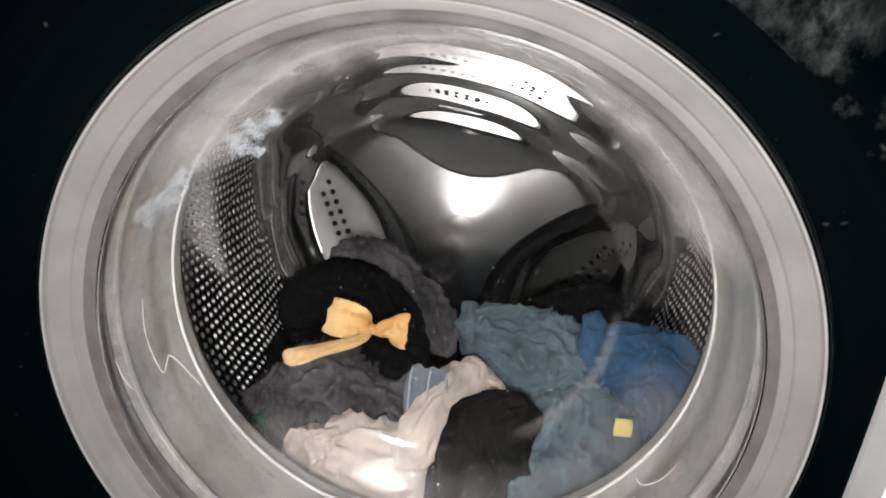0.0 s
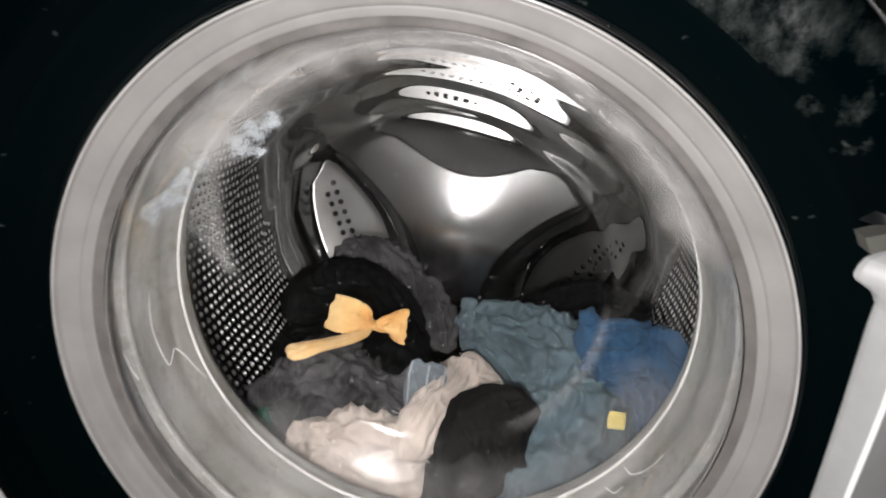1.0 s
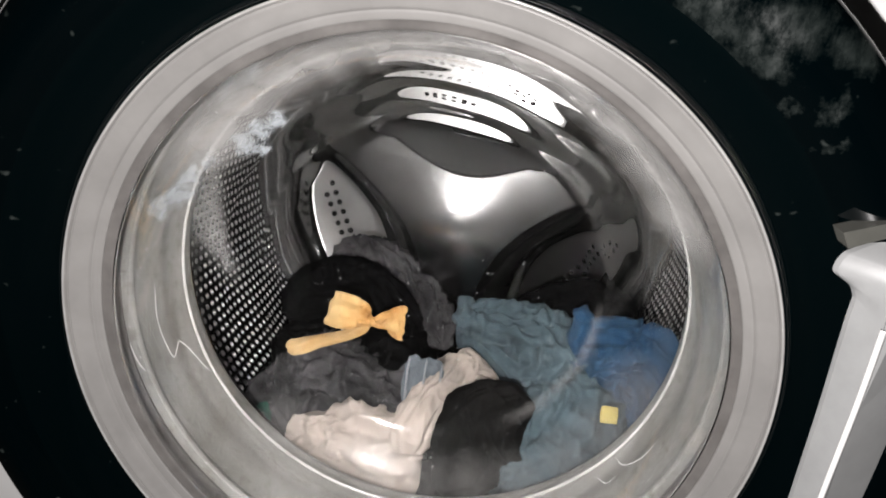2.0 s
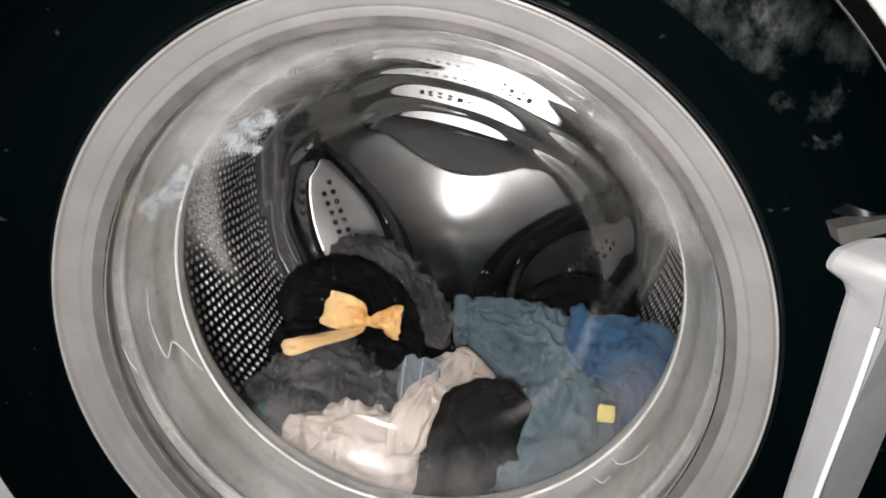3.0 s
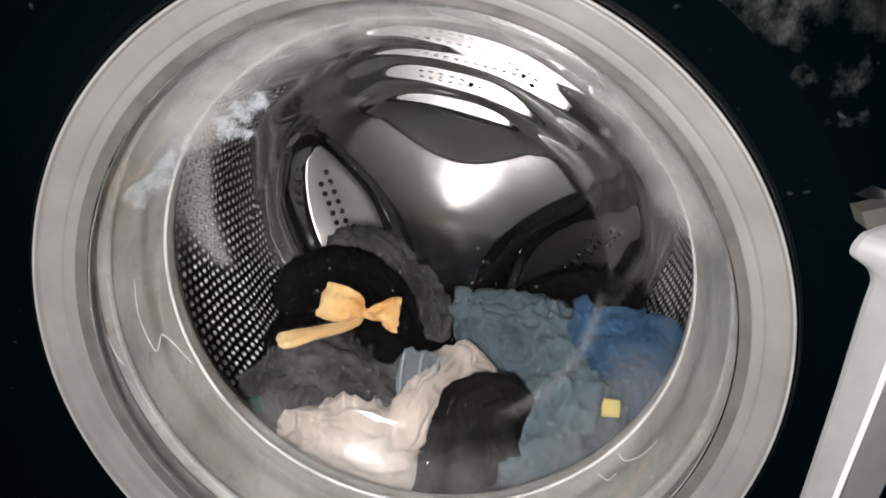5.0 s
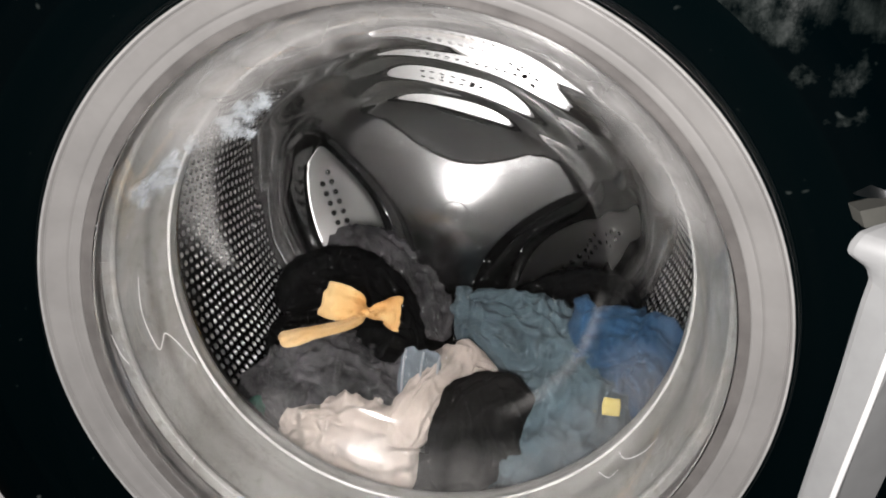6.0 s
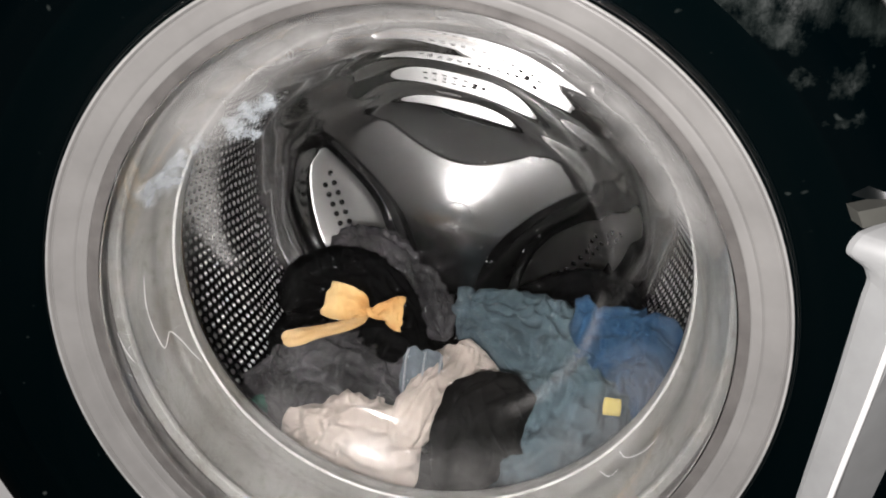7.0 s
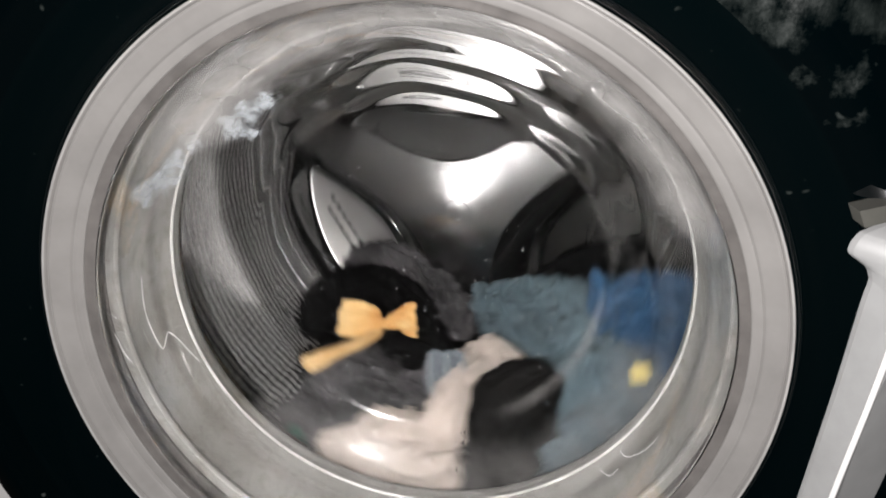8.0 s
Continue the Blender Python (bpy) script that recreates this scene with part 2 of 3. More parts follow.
FLOOR_Z = -0.47
slab("floor", -1.5, 1.5, -2.0, 0.9, FLOOR_Z - 0.1, FLOOR_Z, FLOOR, label="dark floor of the dim utility room")
slab("ceiling", -1.5, 1.5, -2.0, 0.9, 1.95, 2.05, WALL)
slab("wall_south", -1.5, 1.5, -2.1, -2.0, FLOOR_Z, 1.95, WALL)
slab("wall_north", -1.5, 1.5, 0.9, 1.0, FLOOR_Z, 1.95, WALL)
slab("wall_west", -1.6, -1.5, -2.0, 0.9, FLOOR_Z, 1.95, WALL)
slab("wall_east", 1.5, 1.6, -2.0, 0.9, FLOOR_Z, 1.95, WALL)

# ---- the washing machine ----
machine = tagged(new("washing_machine"), "white front-loading washing machine with a black round door", "washing machine")
machine.location = (0, 0, FLOOR_Z)
BASE = -FLOOR_Z


def lift(ob):
    """Parts are modelled round the drum axis, which lies above the machine's base."""
    ob.location = (0, 0, BASE)
    return ob


def front_panel():
    bm = bmesh.new()
    n, r = 128, 0.196
    loops = []
    for y, rad in ((0.004, r), (0.018, r - 0.004)):
        inner, outer = [], []
        for i in range(n):
            a = 2 * math.pi * i / n
            c, s = math.cos(a), math.sin(a)
            k = min(0.30 / max(1e-6, abs(c)), (0.40 if s > 0 else 0.465) / max(1e-6, abs(s)))
            inner.append(bm.verts.new((rad * c, y, rad * s)))
            outer.append(bm.verts.new((k * c, y, k * s)))
        loops.append((inner, outer))
    (i0, o0), (i1, o1) = loops
    for k in range(n):
        j = (k + 1) % n
        bm.faces.new((i0[k], i0[j], o0[j], o0[k]))
        bm.faces.new((i1[k], o1[k], o1[j], i1[j]))
        bm.faces.new((i0[k], i1[k], i1[j], i0[j]))
        bm.faces.new((o0[k], o0[j], o1[j], o1[k]))
    lift(part("front_panel", bm, WHITE, machine, "white enamelled steel", smooth=False))
    for name, box in (("side_panel", (-0.30, -0.288, 0.019, 0.6, -0.465, 0.40)), ("side_panel", (0.288, 0.30, 0.019, 0.6, -0.465, 0.40)),
                      ("top_panel", (-0.30, 0.30, 0.019, 0.6, 0.401, 0.42)), ("back_panel", (-0.287, 0.287, 0.588, 0.6, -0.465, 0.40)),
                      ("base_panel", (-0.287, 0.287, 0.019, 0.587, -0.47, -0.458))):
        x0, x1, y0, y1, z0, z1 = box
        bm = bmesh.new()
        bmesh.ops.create_cube(bm, size=1, matrix=Matrix.Translation(((x0 + x1) / 2, (y0 + y1) / 2, (z0 + z1) / 2))
                              @ Matrix.Diagonal((x1 - x0, y1 - y0, z1 - z0, 1)))
        lift(part(name, bm, WHITE, machine, smooth=False))


front_panel()
# tub round the drum, and the grey bellows between tub and door
lift(part("tub", revolve([(0.176, 0.112), (0.245, 0.118), (0.25, 0.13), (0.25, 0.42), (0.0, 0.43)]), TUB, machine, "dark plastic tub"))
lift(part("gasket", revolve(smooth_line([
    (0.190, 0.0136), (0.172, 0.0134), (0.160, 0.0130), (0.1578, 0.0134), (0.1580, 0.0210), (0.1572, 0.0270), (0.1552, 0.0305), (0.1540, 0.0312), (0.1534, 0.0330), (0.1545, 0.0355),
    (0.1538, 0.0430), (0.1526, 0.0500), (0.1518, 0.0560), (0.1520, 0.0630), (0.1512, 0.0690), (0.1502, 0.0735), (0.1495, 0.0775), (0.1505, 0.0820), (0.152, 0.090),
    (0.165, 0.100), (0.182, 0.108)], 120)), RUBBER, machine, "grey folded rubber door gasket"))

# dark ring laid in the groove behind the retainer, its shade given as colour
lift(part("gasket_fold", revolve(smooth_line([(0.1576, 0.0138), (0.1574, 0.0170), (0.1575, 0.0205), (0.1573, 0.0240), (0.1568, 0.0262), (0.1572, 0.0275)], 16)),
          plain("groove_shade_rubber", (0.092, 0.086, 0.081), 0.4, 0.3, 70), machine, "gasket fold with the groove's shade put in as dark rubber"))
# added bead in a paler grey, painting the highlight along the lip
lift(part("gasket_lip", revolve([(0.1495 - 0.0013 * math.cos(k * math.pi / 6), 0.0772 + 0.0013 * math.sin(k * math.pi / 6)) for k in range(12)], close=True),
          plain("lip_highlight_rubber", (0.33, 0.325, 0.315), 0.2, 0.15, 60), machine, "glossy gasket edge, its highlight put in as paler rubber"))

# ---- door: black ring, glass bowl, silver grip ----
door = lift(part("door", revolve(smooth_line([
    (0.1649, 0.006), (0.1646, 0.000), (0.1652, -0.0035), (0.169, -0.008), (0.175, -0.012), (0.1815, -0.0155), (0.1845, -0.0174)], 30)), DOOR_IN, machine,
    "glossy black round door frame"))
part("glass_retainer", revolve(smooth_line([(0.1645, 0.0010), (0.1643, -0.0018), (0.1638, -0.0028), (0.1631, -0.0026), (0.1627, -0.0010), (0.1620, -0.0010), (0.1600, 0.0004), (0.1570, 0.0022), (0.1553, 0.0034), (0.1546, 0.0046), (0.1535, 0.0050),
    (0.1514, 0.0060), (0.1508, 0.0067), (0.1513, 0.0075), (0.1545, 0.0088), (0.1630, 0.0110)], 60)), RETAINER, door, "pale grey plastic ring round the glass")
# thin bead lighter than the retainer: the crest's specular line as colour
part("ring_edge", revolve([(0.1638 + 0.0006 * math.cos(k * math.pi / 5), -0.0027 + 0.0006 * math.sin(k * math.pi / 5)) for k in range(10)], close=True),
     plain("edge_highlight_plastic", (0.36, 0.355, 0.345), 0.16, 0.2, 50), door, "crest of the plastic ring with its highlight as paler colour")
part("glass_seal", revolve(smooth_line([(0.1520, 0.0082), (0.1511, 0.0073), (0.1500, 0.0078), (0.1488, 0.0083), (0.1478, 0.0087), (0.1471, 0.0092), (0.1470, 0.0096), (0.1480, 0.0097), (0.1520, 0.0096)], 40)),
     plain("grey_brown_seal", (0.130, 0.123, 0.117), 0.35, 0.25, 60), door, "grey-brown rubber seal of the glass")
outer = revolve(smooth_line([
    (0.1838, -0.0169), (0.1865, -0.0188), (0.196, -0.0245), (0.207, -0.0262), (0.215, -0.024), (0.2175, -0.018), (0.2175, -0.004), (0.216, 0.001),
    (0.200, 0.0015)], 50))
for v in outer.verts:
    # the rim is wider towards the grip side
    r, a = math.hypot(v.co.x, v.co.z), math.atan2(v.co.z, v.co.x)
    k = 1 + (0.005 * math.cos(a - math.radians(47)) - 0.005) * smoothstep(0.186, 0.212, r) / r
    v.co.x, v.co.z = v.co.x * k, v.co.z * k
part("door_rim", outer, DOOR_OUT, door, "scuffed glossy black outer rim")


def bent_line(points, cuts):
    """A line through (r, y) corners, each rounded over the given cut on both sides."""
    p = [np.array(q, float) for q in points]
    out = [p[0] + (p[1] - p[0]) * k for k in np.linspace(0, 1 - cuts[0] / np.linalg.norm(p[1] - p[0]), 10)[:-1]]
    for i in range(1, len(p) - 1):
        u, v = p[i - 1] - p[i], p[i + 1] - p[i]
        a, b = p[i] + u / np.linalg.norm(u) * cuts[i - 1], p[i] + v / np.linalg.norm(v) * cuts[i - 1]
        out += [a * (1 - t) ** 2 + 2 * p[i] * t * (1 - t) + b * t * t for t in np.linspace(0, 1, 14)]
        end = p[i + 1] if i == len(p) - 2 else p[i + 1] - v / np.linalg.norm(v) * cuts[i]
        out += [b + (end - b) * t for t in np.linspace(0, 1, 26)[1:-1]]
    return out + [p[-1]]


def glass_bowl():
    bm = bmesh.new()
    n = 320
    rings = []
    for i in range(n):
        a = 2 * math.pi * i / n
        # the pressed glass is wavy along its upper shoulder
        up = math.cos(a - math.radians(82))
        wavy = smoothstep(0.42, 0.88, up)
        front = bent_line([(0.1473, 0.0104), (0.1405, 0.0570), (0.0980, 0.0925), (0.0, 0.094)], (0.026, 0.006))
        back = bent_line([(0.1530, 0.0126), (0.1460, 0.0612), (0.1005, 0.0985), (0.0, 0.100)], (0.027, 0.007))
        phase = 1.3 + 0.9 * math.sin(a * 6 + 0.6) + 0.35 * math.sin(a * 13)
        back = [q + np.array((0.55, 0.83)) * (0.00050 * wavy * (1 + 0.25 * math.sin(a * 9)) + 0.00001) * math.sin(q[0] * 430 + phase)
                * smoothstep(0.094, 0.106, q[0]) * smoothstep(0.035, 0.055, q[1]) for q in back]
        lip = [np.array(q) for q in ((0.1538, 0.0112), (0.1536, 0.0105), (0.1524, 0.0101), (0.1500, 0.0099), (0.1482, 0.0099))]
        rings.append([bm.verts.new((q[0] * math.cos(a), q[1], q[0] * math.sin(a))) for q in back[-2::-1] + lip + front[:-1]])
    c_back, c_front = bm.verts.new((0, 0.100, 0)), bm.verts.new((0, 0.094, 0))
    for i in range(n):
        a, b = rings[i], rings[(i + 1) % n]
        for k in range(len(a) - 1):
            bm.faces.new((a[k], a[k + 1], b[k + 1], b[k]))
        bm.faces.new((c_back, a[0], b[0]))
        bm.faces.new((c_front, b[-1], a[-1]))
    ob = part("glass_bowl", bm, GLASS, door, "clear glass bowl with chalky limescale stains")
    ob.visible_shadow = False
    return ob


glass_bowl()


def specks():
    """Dried splashes and dust grains on the face of the bowl."""
    rng = random.Random(5)
    verts, faces = [], []
    for _ in range(900):
        a = rng.uniform(0, 2 * math.pi)
        r = 0.132 * math.sqrt(rng.random())
        flat = r < 0.088
        if not flat:
            k = rng.random()
            r, y = 0.1471 - 0.0041 * k, 0.0100 + 0.0290 * k
        else:
            y = 0.094 - 0.009 * (r / 0.1365) ** 2
        size = 0.00012 + 0.00036 * rng.random() ** 4
        c = Vector((r * math.cos(a), y - (0.00005 if flat else 0), r * math.sin(a)))
        n = Vector((0, -1, 0)) if flat else Vector((-math.cos(a), -0.14, -math.sin(a))).normalized()
        t1 = n.orthogonal().normalized()
        t2 = n.cross(t1)
        base = len(verts)
        for k in range(6):
            q = k * math.pi / 3 + rng.uniform(-0.3, 0.3)
            verts.append(c + (t1 * math.cos(q) + t2 * math.sin(q)) * size * rng.uniform(0.7, 1.2))
        verts.append(c + n * size * 0.5)
        faces += [(base + k, base + (k + 1) % 6, base + 6) for k in range(6)]
    mesh = bpy.data.meshes.new("dried_specks")
    mesh.from_pydata(verts, [], faces)
    tagged(link("dried_specks", mesh, plain("dried_lime", (0.6, 0.62, 0.62), 0.7), door, "dried water specks on the glass"), kind="stuff")


specks()


def water_spray():
    """Small clear drops clinging to the lower shoulder of the bowl."""
    rng = random.Random(11)
    verts, faces = [], []
    for k in range(70):
        a = math.radians(rng.uniform(-75, -18) if k < 40 else rng.uniform(-165, -10))
        r = 0.1035 + 0.018 * rng.random()
        size = 0.0004 + 0.0010 * rng.random() ** 2.5
        n = Vector((-0.641 * math.cos(a), -0.767, -0.641 * math.sin(a)))
        c = Vector((r * math.cos(a), 0.0925 - 0.835 * (r - 0.098), r * math.sin(a)))
        t1 = n.orthogonal().normalized()
        t2 = n.cross(t1)
        base = len(verts)
        for ring in range(3):
            h = (0.0, 0.32, 0.50)[ring] * size
            w = (1.0, 0.80, 0.40)[ring] * size
            for i in range(10):
                q = i * math.pi / 5
                verts.append(c + (t1 * math.cos(q) * 1.15 + t2 * math.sin(q)) * w + n * h)
        verts.append(c + n * size * 0.55)
        for ring in range(2):
            faces += [(base + ring * 10 + i, base + ring * 10 + (i + 1) % 10, base + ring * 10 + 10 + (i + 1) % 10, base + ring * 10 + 10 + i) for i in range(10)]
        faces += [(base + 20 + i, base + 20 + (i + 1) % 10, base + 30) for i in range(10)]
    mesh = bpy.data.meshes.new("water_spray")
    mesh.from_pydata(verts, [], faces)
    mesh.polygons.foreach_set("use_smooth", [True] * len(faces))
    m, t, b = nodes_of("water")
    b.inputs["Transmission Weight"].default_value, b.inputs["IOR"].default_value, b.inputs["Roughness"].default_value = 1.0, 1.33, 0.05
    ob = tagged(link("water_spray", mesh, m, door, "clear water spray on the glass"), kind="stuff")
    ob.visible_shadow = False


water_spray()


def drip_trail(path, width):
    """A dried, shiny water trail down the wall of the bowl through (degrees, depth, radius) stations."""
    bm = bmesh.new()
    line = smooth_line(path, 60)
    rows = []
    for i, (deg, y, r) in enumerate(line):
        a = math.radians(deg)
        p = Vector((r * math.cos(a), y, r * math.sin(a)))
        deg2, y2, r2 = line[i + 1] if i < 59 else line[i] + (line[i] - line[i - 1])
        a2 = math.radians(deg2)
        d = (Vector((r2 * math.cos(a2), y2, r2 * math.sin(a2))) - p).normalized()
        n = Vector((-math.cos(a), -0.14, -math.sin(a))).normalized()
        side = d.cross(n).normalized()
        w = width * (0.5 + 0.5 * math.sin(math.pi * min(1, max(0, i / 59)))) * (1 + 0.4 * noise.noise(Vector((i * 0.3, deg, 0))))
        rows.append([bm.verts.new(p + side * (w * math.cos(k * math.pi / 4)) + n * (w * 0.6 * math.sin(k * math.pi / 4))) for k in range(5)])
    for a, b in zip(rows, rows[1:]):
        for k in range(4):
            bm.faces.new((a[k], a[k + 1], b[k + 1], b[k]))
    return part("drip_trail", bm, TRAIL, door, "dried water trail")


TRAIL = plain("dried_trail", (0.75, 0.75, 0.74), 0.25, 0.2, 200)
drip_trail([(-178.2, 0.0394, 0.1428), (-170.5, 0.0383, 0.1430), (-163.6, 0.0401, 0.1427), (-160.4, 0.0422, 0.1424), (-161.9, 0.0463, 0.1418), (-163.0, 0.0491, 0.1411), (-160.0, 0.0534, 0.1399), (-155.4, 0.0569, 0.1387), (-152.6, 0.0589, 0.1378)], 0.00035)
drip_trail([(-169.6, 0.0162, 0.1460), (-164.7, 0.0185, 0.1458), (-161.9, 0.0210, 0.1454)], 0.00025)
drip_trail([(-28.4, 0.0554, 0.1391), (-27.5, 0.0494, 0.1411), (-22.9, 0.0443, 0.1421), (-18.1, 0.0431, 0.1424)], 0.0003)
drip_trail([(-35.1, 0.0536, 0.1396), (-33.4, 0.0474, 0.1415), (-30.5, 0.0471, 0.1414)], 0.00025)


def grip():
    """Silver handle cover at the side of the door, with a rounded hook at its upper end."""
    bm = bmesh.new()
    # foot outline (x, z) and ridge outline (x, z), side by side
    pairs = [(0.1795, -0.19, 0.1862, -0.188), (0.1742, -0.06, 0.1785, -0.06), (0.1711, -0.0132, 0.1758, -0.0132), (0.1682, 0.032, 0.1741, 0.032),
             (0.1652, 0.068, 0.1725, 0.064), (0.1647, 0.0777, 0.1718, 0.072), (0.1640, 0.0802, 0.1714, 0.076), (0.1619, 0.0831, 0.1708, 0.080),
             (0.1584, 0.0850, 0.1700, 0.084), (0.1554, 0.0867, 0.1695, 0.087), (0.1544, 0.0886, 0.1693, 0.089), (0.1546, 0.0914, 0.1695, 0.091),
             (0.1556, 0.0941, 0.1700, 0.0935), (0.1571, 0.0958, 0.1710, 0.0955), (0.1636, 0.1003, 0.1740, 0.098), (0.1693, 0.1035, 0.1780, 0.100),
             (0.190, 0.108, 0.190, 0.103), (0.215, 0.105, 0.213, 0.101), (0.240, 0.082, 0.236, 0.08), (0.248, 0.02, 0.244, 0.02), (0.242, -0.1, 0.238, -0.1), (0.224, -0.19, 0.22, -0.188)]
    line = smooth_line(pairs + pairs[:1], 160)[:-1]
    # the side towards the glass is undercut for the fingers
    low = [bm.verts.new((q[0] + 0.0105 * smoothstep(0.21, 0.18, q[0]) if q[0] < 0.21 else q[0] - 0.004, -0.010, q[1] + 0.055 * (q[1] - 0.1) * (1 if q[1] > -0.15 else 0))) for q in line]
    mid = [bm.verts.new((q[0], -0.0215, q[1])) for q in line]
    brow = [bm.verts.new((q[0] * 0.93 + q[2] * 0.07, -0.0235, q[1] * 0.93 + q[3] * 0.07)) for q in line]
    top = [bm.verts.new((q[2], -0.0350 + 0.5 * max(0.0, q[2] - 0.176), q[3])) for q in line]
    n = len(line)
    for a, b in ((low, mid), (mid, brow), (brow, top)):
        for i in range(n):
            bm.faces.new((a[i], a[(i + 1) % n], b[(i + 1) % n], b[i]))
    bm.faces.new(top)
    bm.faces.new(low[::-1])
    bmesh.ops.recalc_face_normals(bm, faces=bm.faces)
    bmesh.ops.bevel(bm, geom=[e for e in bm.edges if e.verts[0] in top and e.verts[1] in top], offset=0.0008, segments=2, affect="EDGES")
    ob = part("door_grip", bm, SILVER, door, "silver-grey plastic grip", smooth=False)
    # bright moulded edge along the ridge of the grip
    bm = bmesh.new()
    rows = []
    for x, z in smooth_line([(0.1862, -0.188), (0.1785, -0.06), (0.1754, -0.0048), (0.1737, 0.0426), (0.1719, 0.073)], 40):
        rows.append([bm.verts.new((x - 0.0005 + 0.0011 * math.cos(k * math.pi / 4), -0.0346 + 0.0011 * math.sin(k * math.pi / 4), z)) for k in range(8)])
    for p, q in zip(rows, rows[1:]):
        for k in range(8):
            bm.faces.new((p[k], p[(k + 1) % 8], q[(k + 1) % 8], q[k]))
    part("edge_trim", bm, plain("bright_plastic", (0.8, 0.8, 0.79), 0.25, 0.03), door, "bright moulded edge of the grip")
    # smoky cover strip above the hook of the grip
    bm = bmesh.new()
    outline = [(0.1533, 0.0984), (0.1498, 0.1036), (0.180, 0.117), (0.180, 0.1125)]
    low = [bm.verts.new((x, -0.020, z)) for x, z in outline]
    top = [bm.verts.new((x + 0.0006, -0.0275, z - 0.0006)) for x, z in outline]
    for i in range(len(outline)):
        j = (i + 1) % len(outline)
        bm.faces.new((low[i], low[j], top[j], top[i]))
    bm.faces.new(top)
    bm.faces.new(low[::-1])
    part("cover_strip", bm, plain("smoky_plastic", (0.09, 0.09, 0.08), 0.3, 0.2, 60), door, "smoky grey plastic strip", smooth=False)
    return ob


grip()

# ---- drum ----
DRUM_Z = -0.010
drum = tagged(new("drum"), "perforated stainless steel drum")
drum.location = (0, 0, BASE + DRUM_Z)
drum.parent = machine
DRUM_R, Y0, Y1 = 0.215, 0.118, 0.345


LIFTERS = [math.radians(k) for k in (22, 142, 262)]


def perforated_wall():
    """Sheet with a punched, countersunk hole in every cell, rows staggered."""
    cols, pitch = 168, 0.0080
    rows = int((Y1 - Y0) / pitch)
    verts, faces = [], []
    step = 2 * math.pi / cols
    oct_a = [math.radians(22.5 + 45 * k) for k in range(8)]

    def put(a, y, r):
        # three long rounded paddles are pressed inwards
        v = min(1.0, max(0.0, (y - Y0 - 0.012) / (Y1 - Y0 - 0.02)))
        for mid in LIFTERS:
            u = abs((a - mid + math.pi) % (2 * math.pi) - math.pi) * DRUM_R / 0.036
            r -= 0.026 * (1 - abs(2 * v - 1) ** 5) * (1 - smoothstep(0.1, 1.0, u))
        verts.append((r * math.cos(a), y, r * math.sin(a)))
        return len(verts) - 1

    hole_r, mid_r, in_r = 0.0026, 0.0019, 0.0012
    grid = {}
    for i in range(rows + 1):
        for j in range(cols):
            grid[i, j] = put(j * step, Y0 + (Y1 - Y0) * i / rows, DRUM_R)
    dy = (Y1 - Y0) / rows
    for i in range(rows):
        for j in range(cols):
            a = (j + 0.5) * step
            y = Y0 + dy * (i + 0.5) + (0.0014 if j % 2 else -0.0014)
            ring = [put(a + hole_r * math.cos(t) / DRUM_R, y + hole_r * math.sin(t), DRUM_R) for t in oct_a]
            c00, c10 = grid[i, j], grid[i, (j + 1) % cols]
            c01, c11 = grid[i + 1, j], grid[i + 1, (j + 1) % cols]
            faces += [(c10, c11, ring[0], ring[7]), (c11, ring[1], ring[0]), (c11, c01, ring[2], ring[1]), (c01, ring[3], ring[2]),
                      (c01, c00, ring[4], ring[3]), (c00, ring[5], ring[4]), (c00, c10, ring[6], ring[5]), (c10, ring[7], ring[6])]
            r0 = [put(a + hole_r * math.cos(t) / DRUM_R, y + hole_r * math.sin(t), DRUM_R) for t in oct_a]
            r1 = [put(a + mid_r * math.cos(t) / DRUM_R, y + mid_r * math.sin(t), DRUM_R + 0.0007) for t in oct_a]
            r2 = [put(a + in_r * math.cos(t) / DRUM_R, y + in_r * math.sin(t), DRUM_R + 0.0022) for t in oct_a]
            for k in range(8):
                q = (k + 1) % 8
                faces += [(r0[k], r0[q], r1[q], r1[k]), (r1[k], r1[q], r2[q], r2[k])]
    mesh = bpy.data.meshes.new("perforated_wall")
    mesh.from_pydata(verts, [], faces)
    mesh.polygons.foreach_set("use_smooth", [True] * len(faces))
    mesh.polygons.foreach_set("material_index", ([0] * 8 + [1] * 16) * (len(faces) // 24))
    mesh.update()
    ob = link("perforated_wall", mesh, STEEL_WALL, drum, "polished steel wall with punched holes and pressed lifter paddles")
    mesh.materials.append(STEEL_PUNCH)
    return ob


perforated_wall()
part("front_lip", revolve(smooth_line([(0.172, 0.124), (0.168, 0.120), (0.170, 0.116), (0.185, 0.1135), (0.207, 0.114), (0.2149, 0.118)], 24)), STEEL_WALL, drum)
part("back_step", revolve(smooth_line([(0.2149, 0.345), (0.2135, 0.351), (0.210, 0.3535), (0.203, 0.3535), (0.2005, 0.350), (0.198, 0.3535), (0.193, 0.3535), (0.1905, 0.350),
    (0.188, 0.353), (0.184, 0.353)], 60)), STEEL_BACK, drum)

ARMS = [30.0, 150.0, 270.0]
FLOOR_TILT = {30.0: 0.03, 150.0: -0.17, 270.0: -0.36}


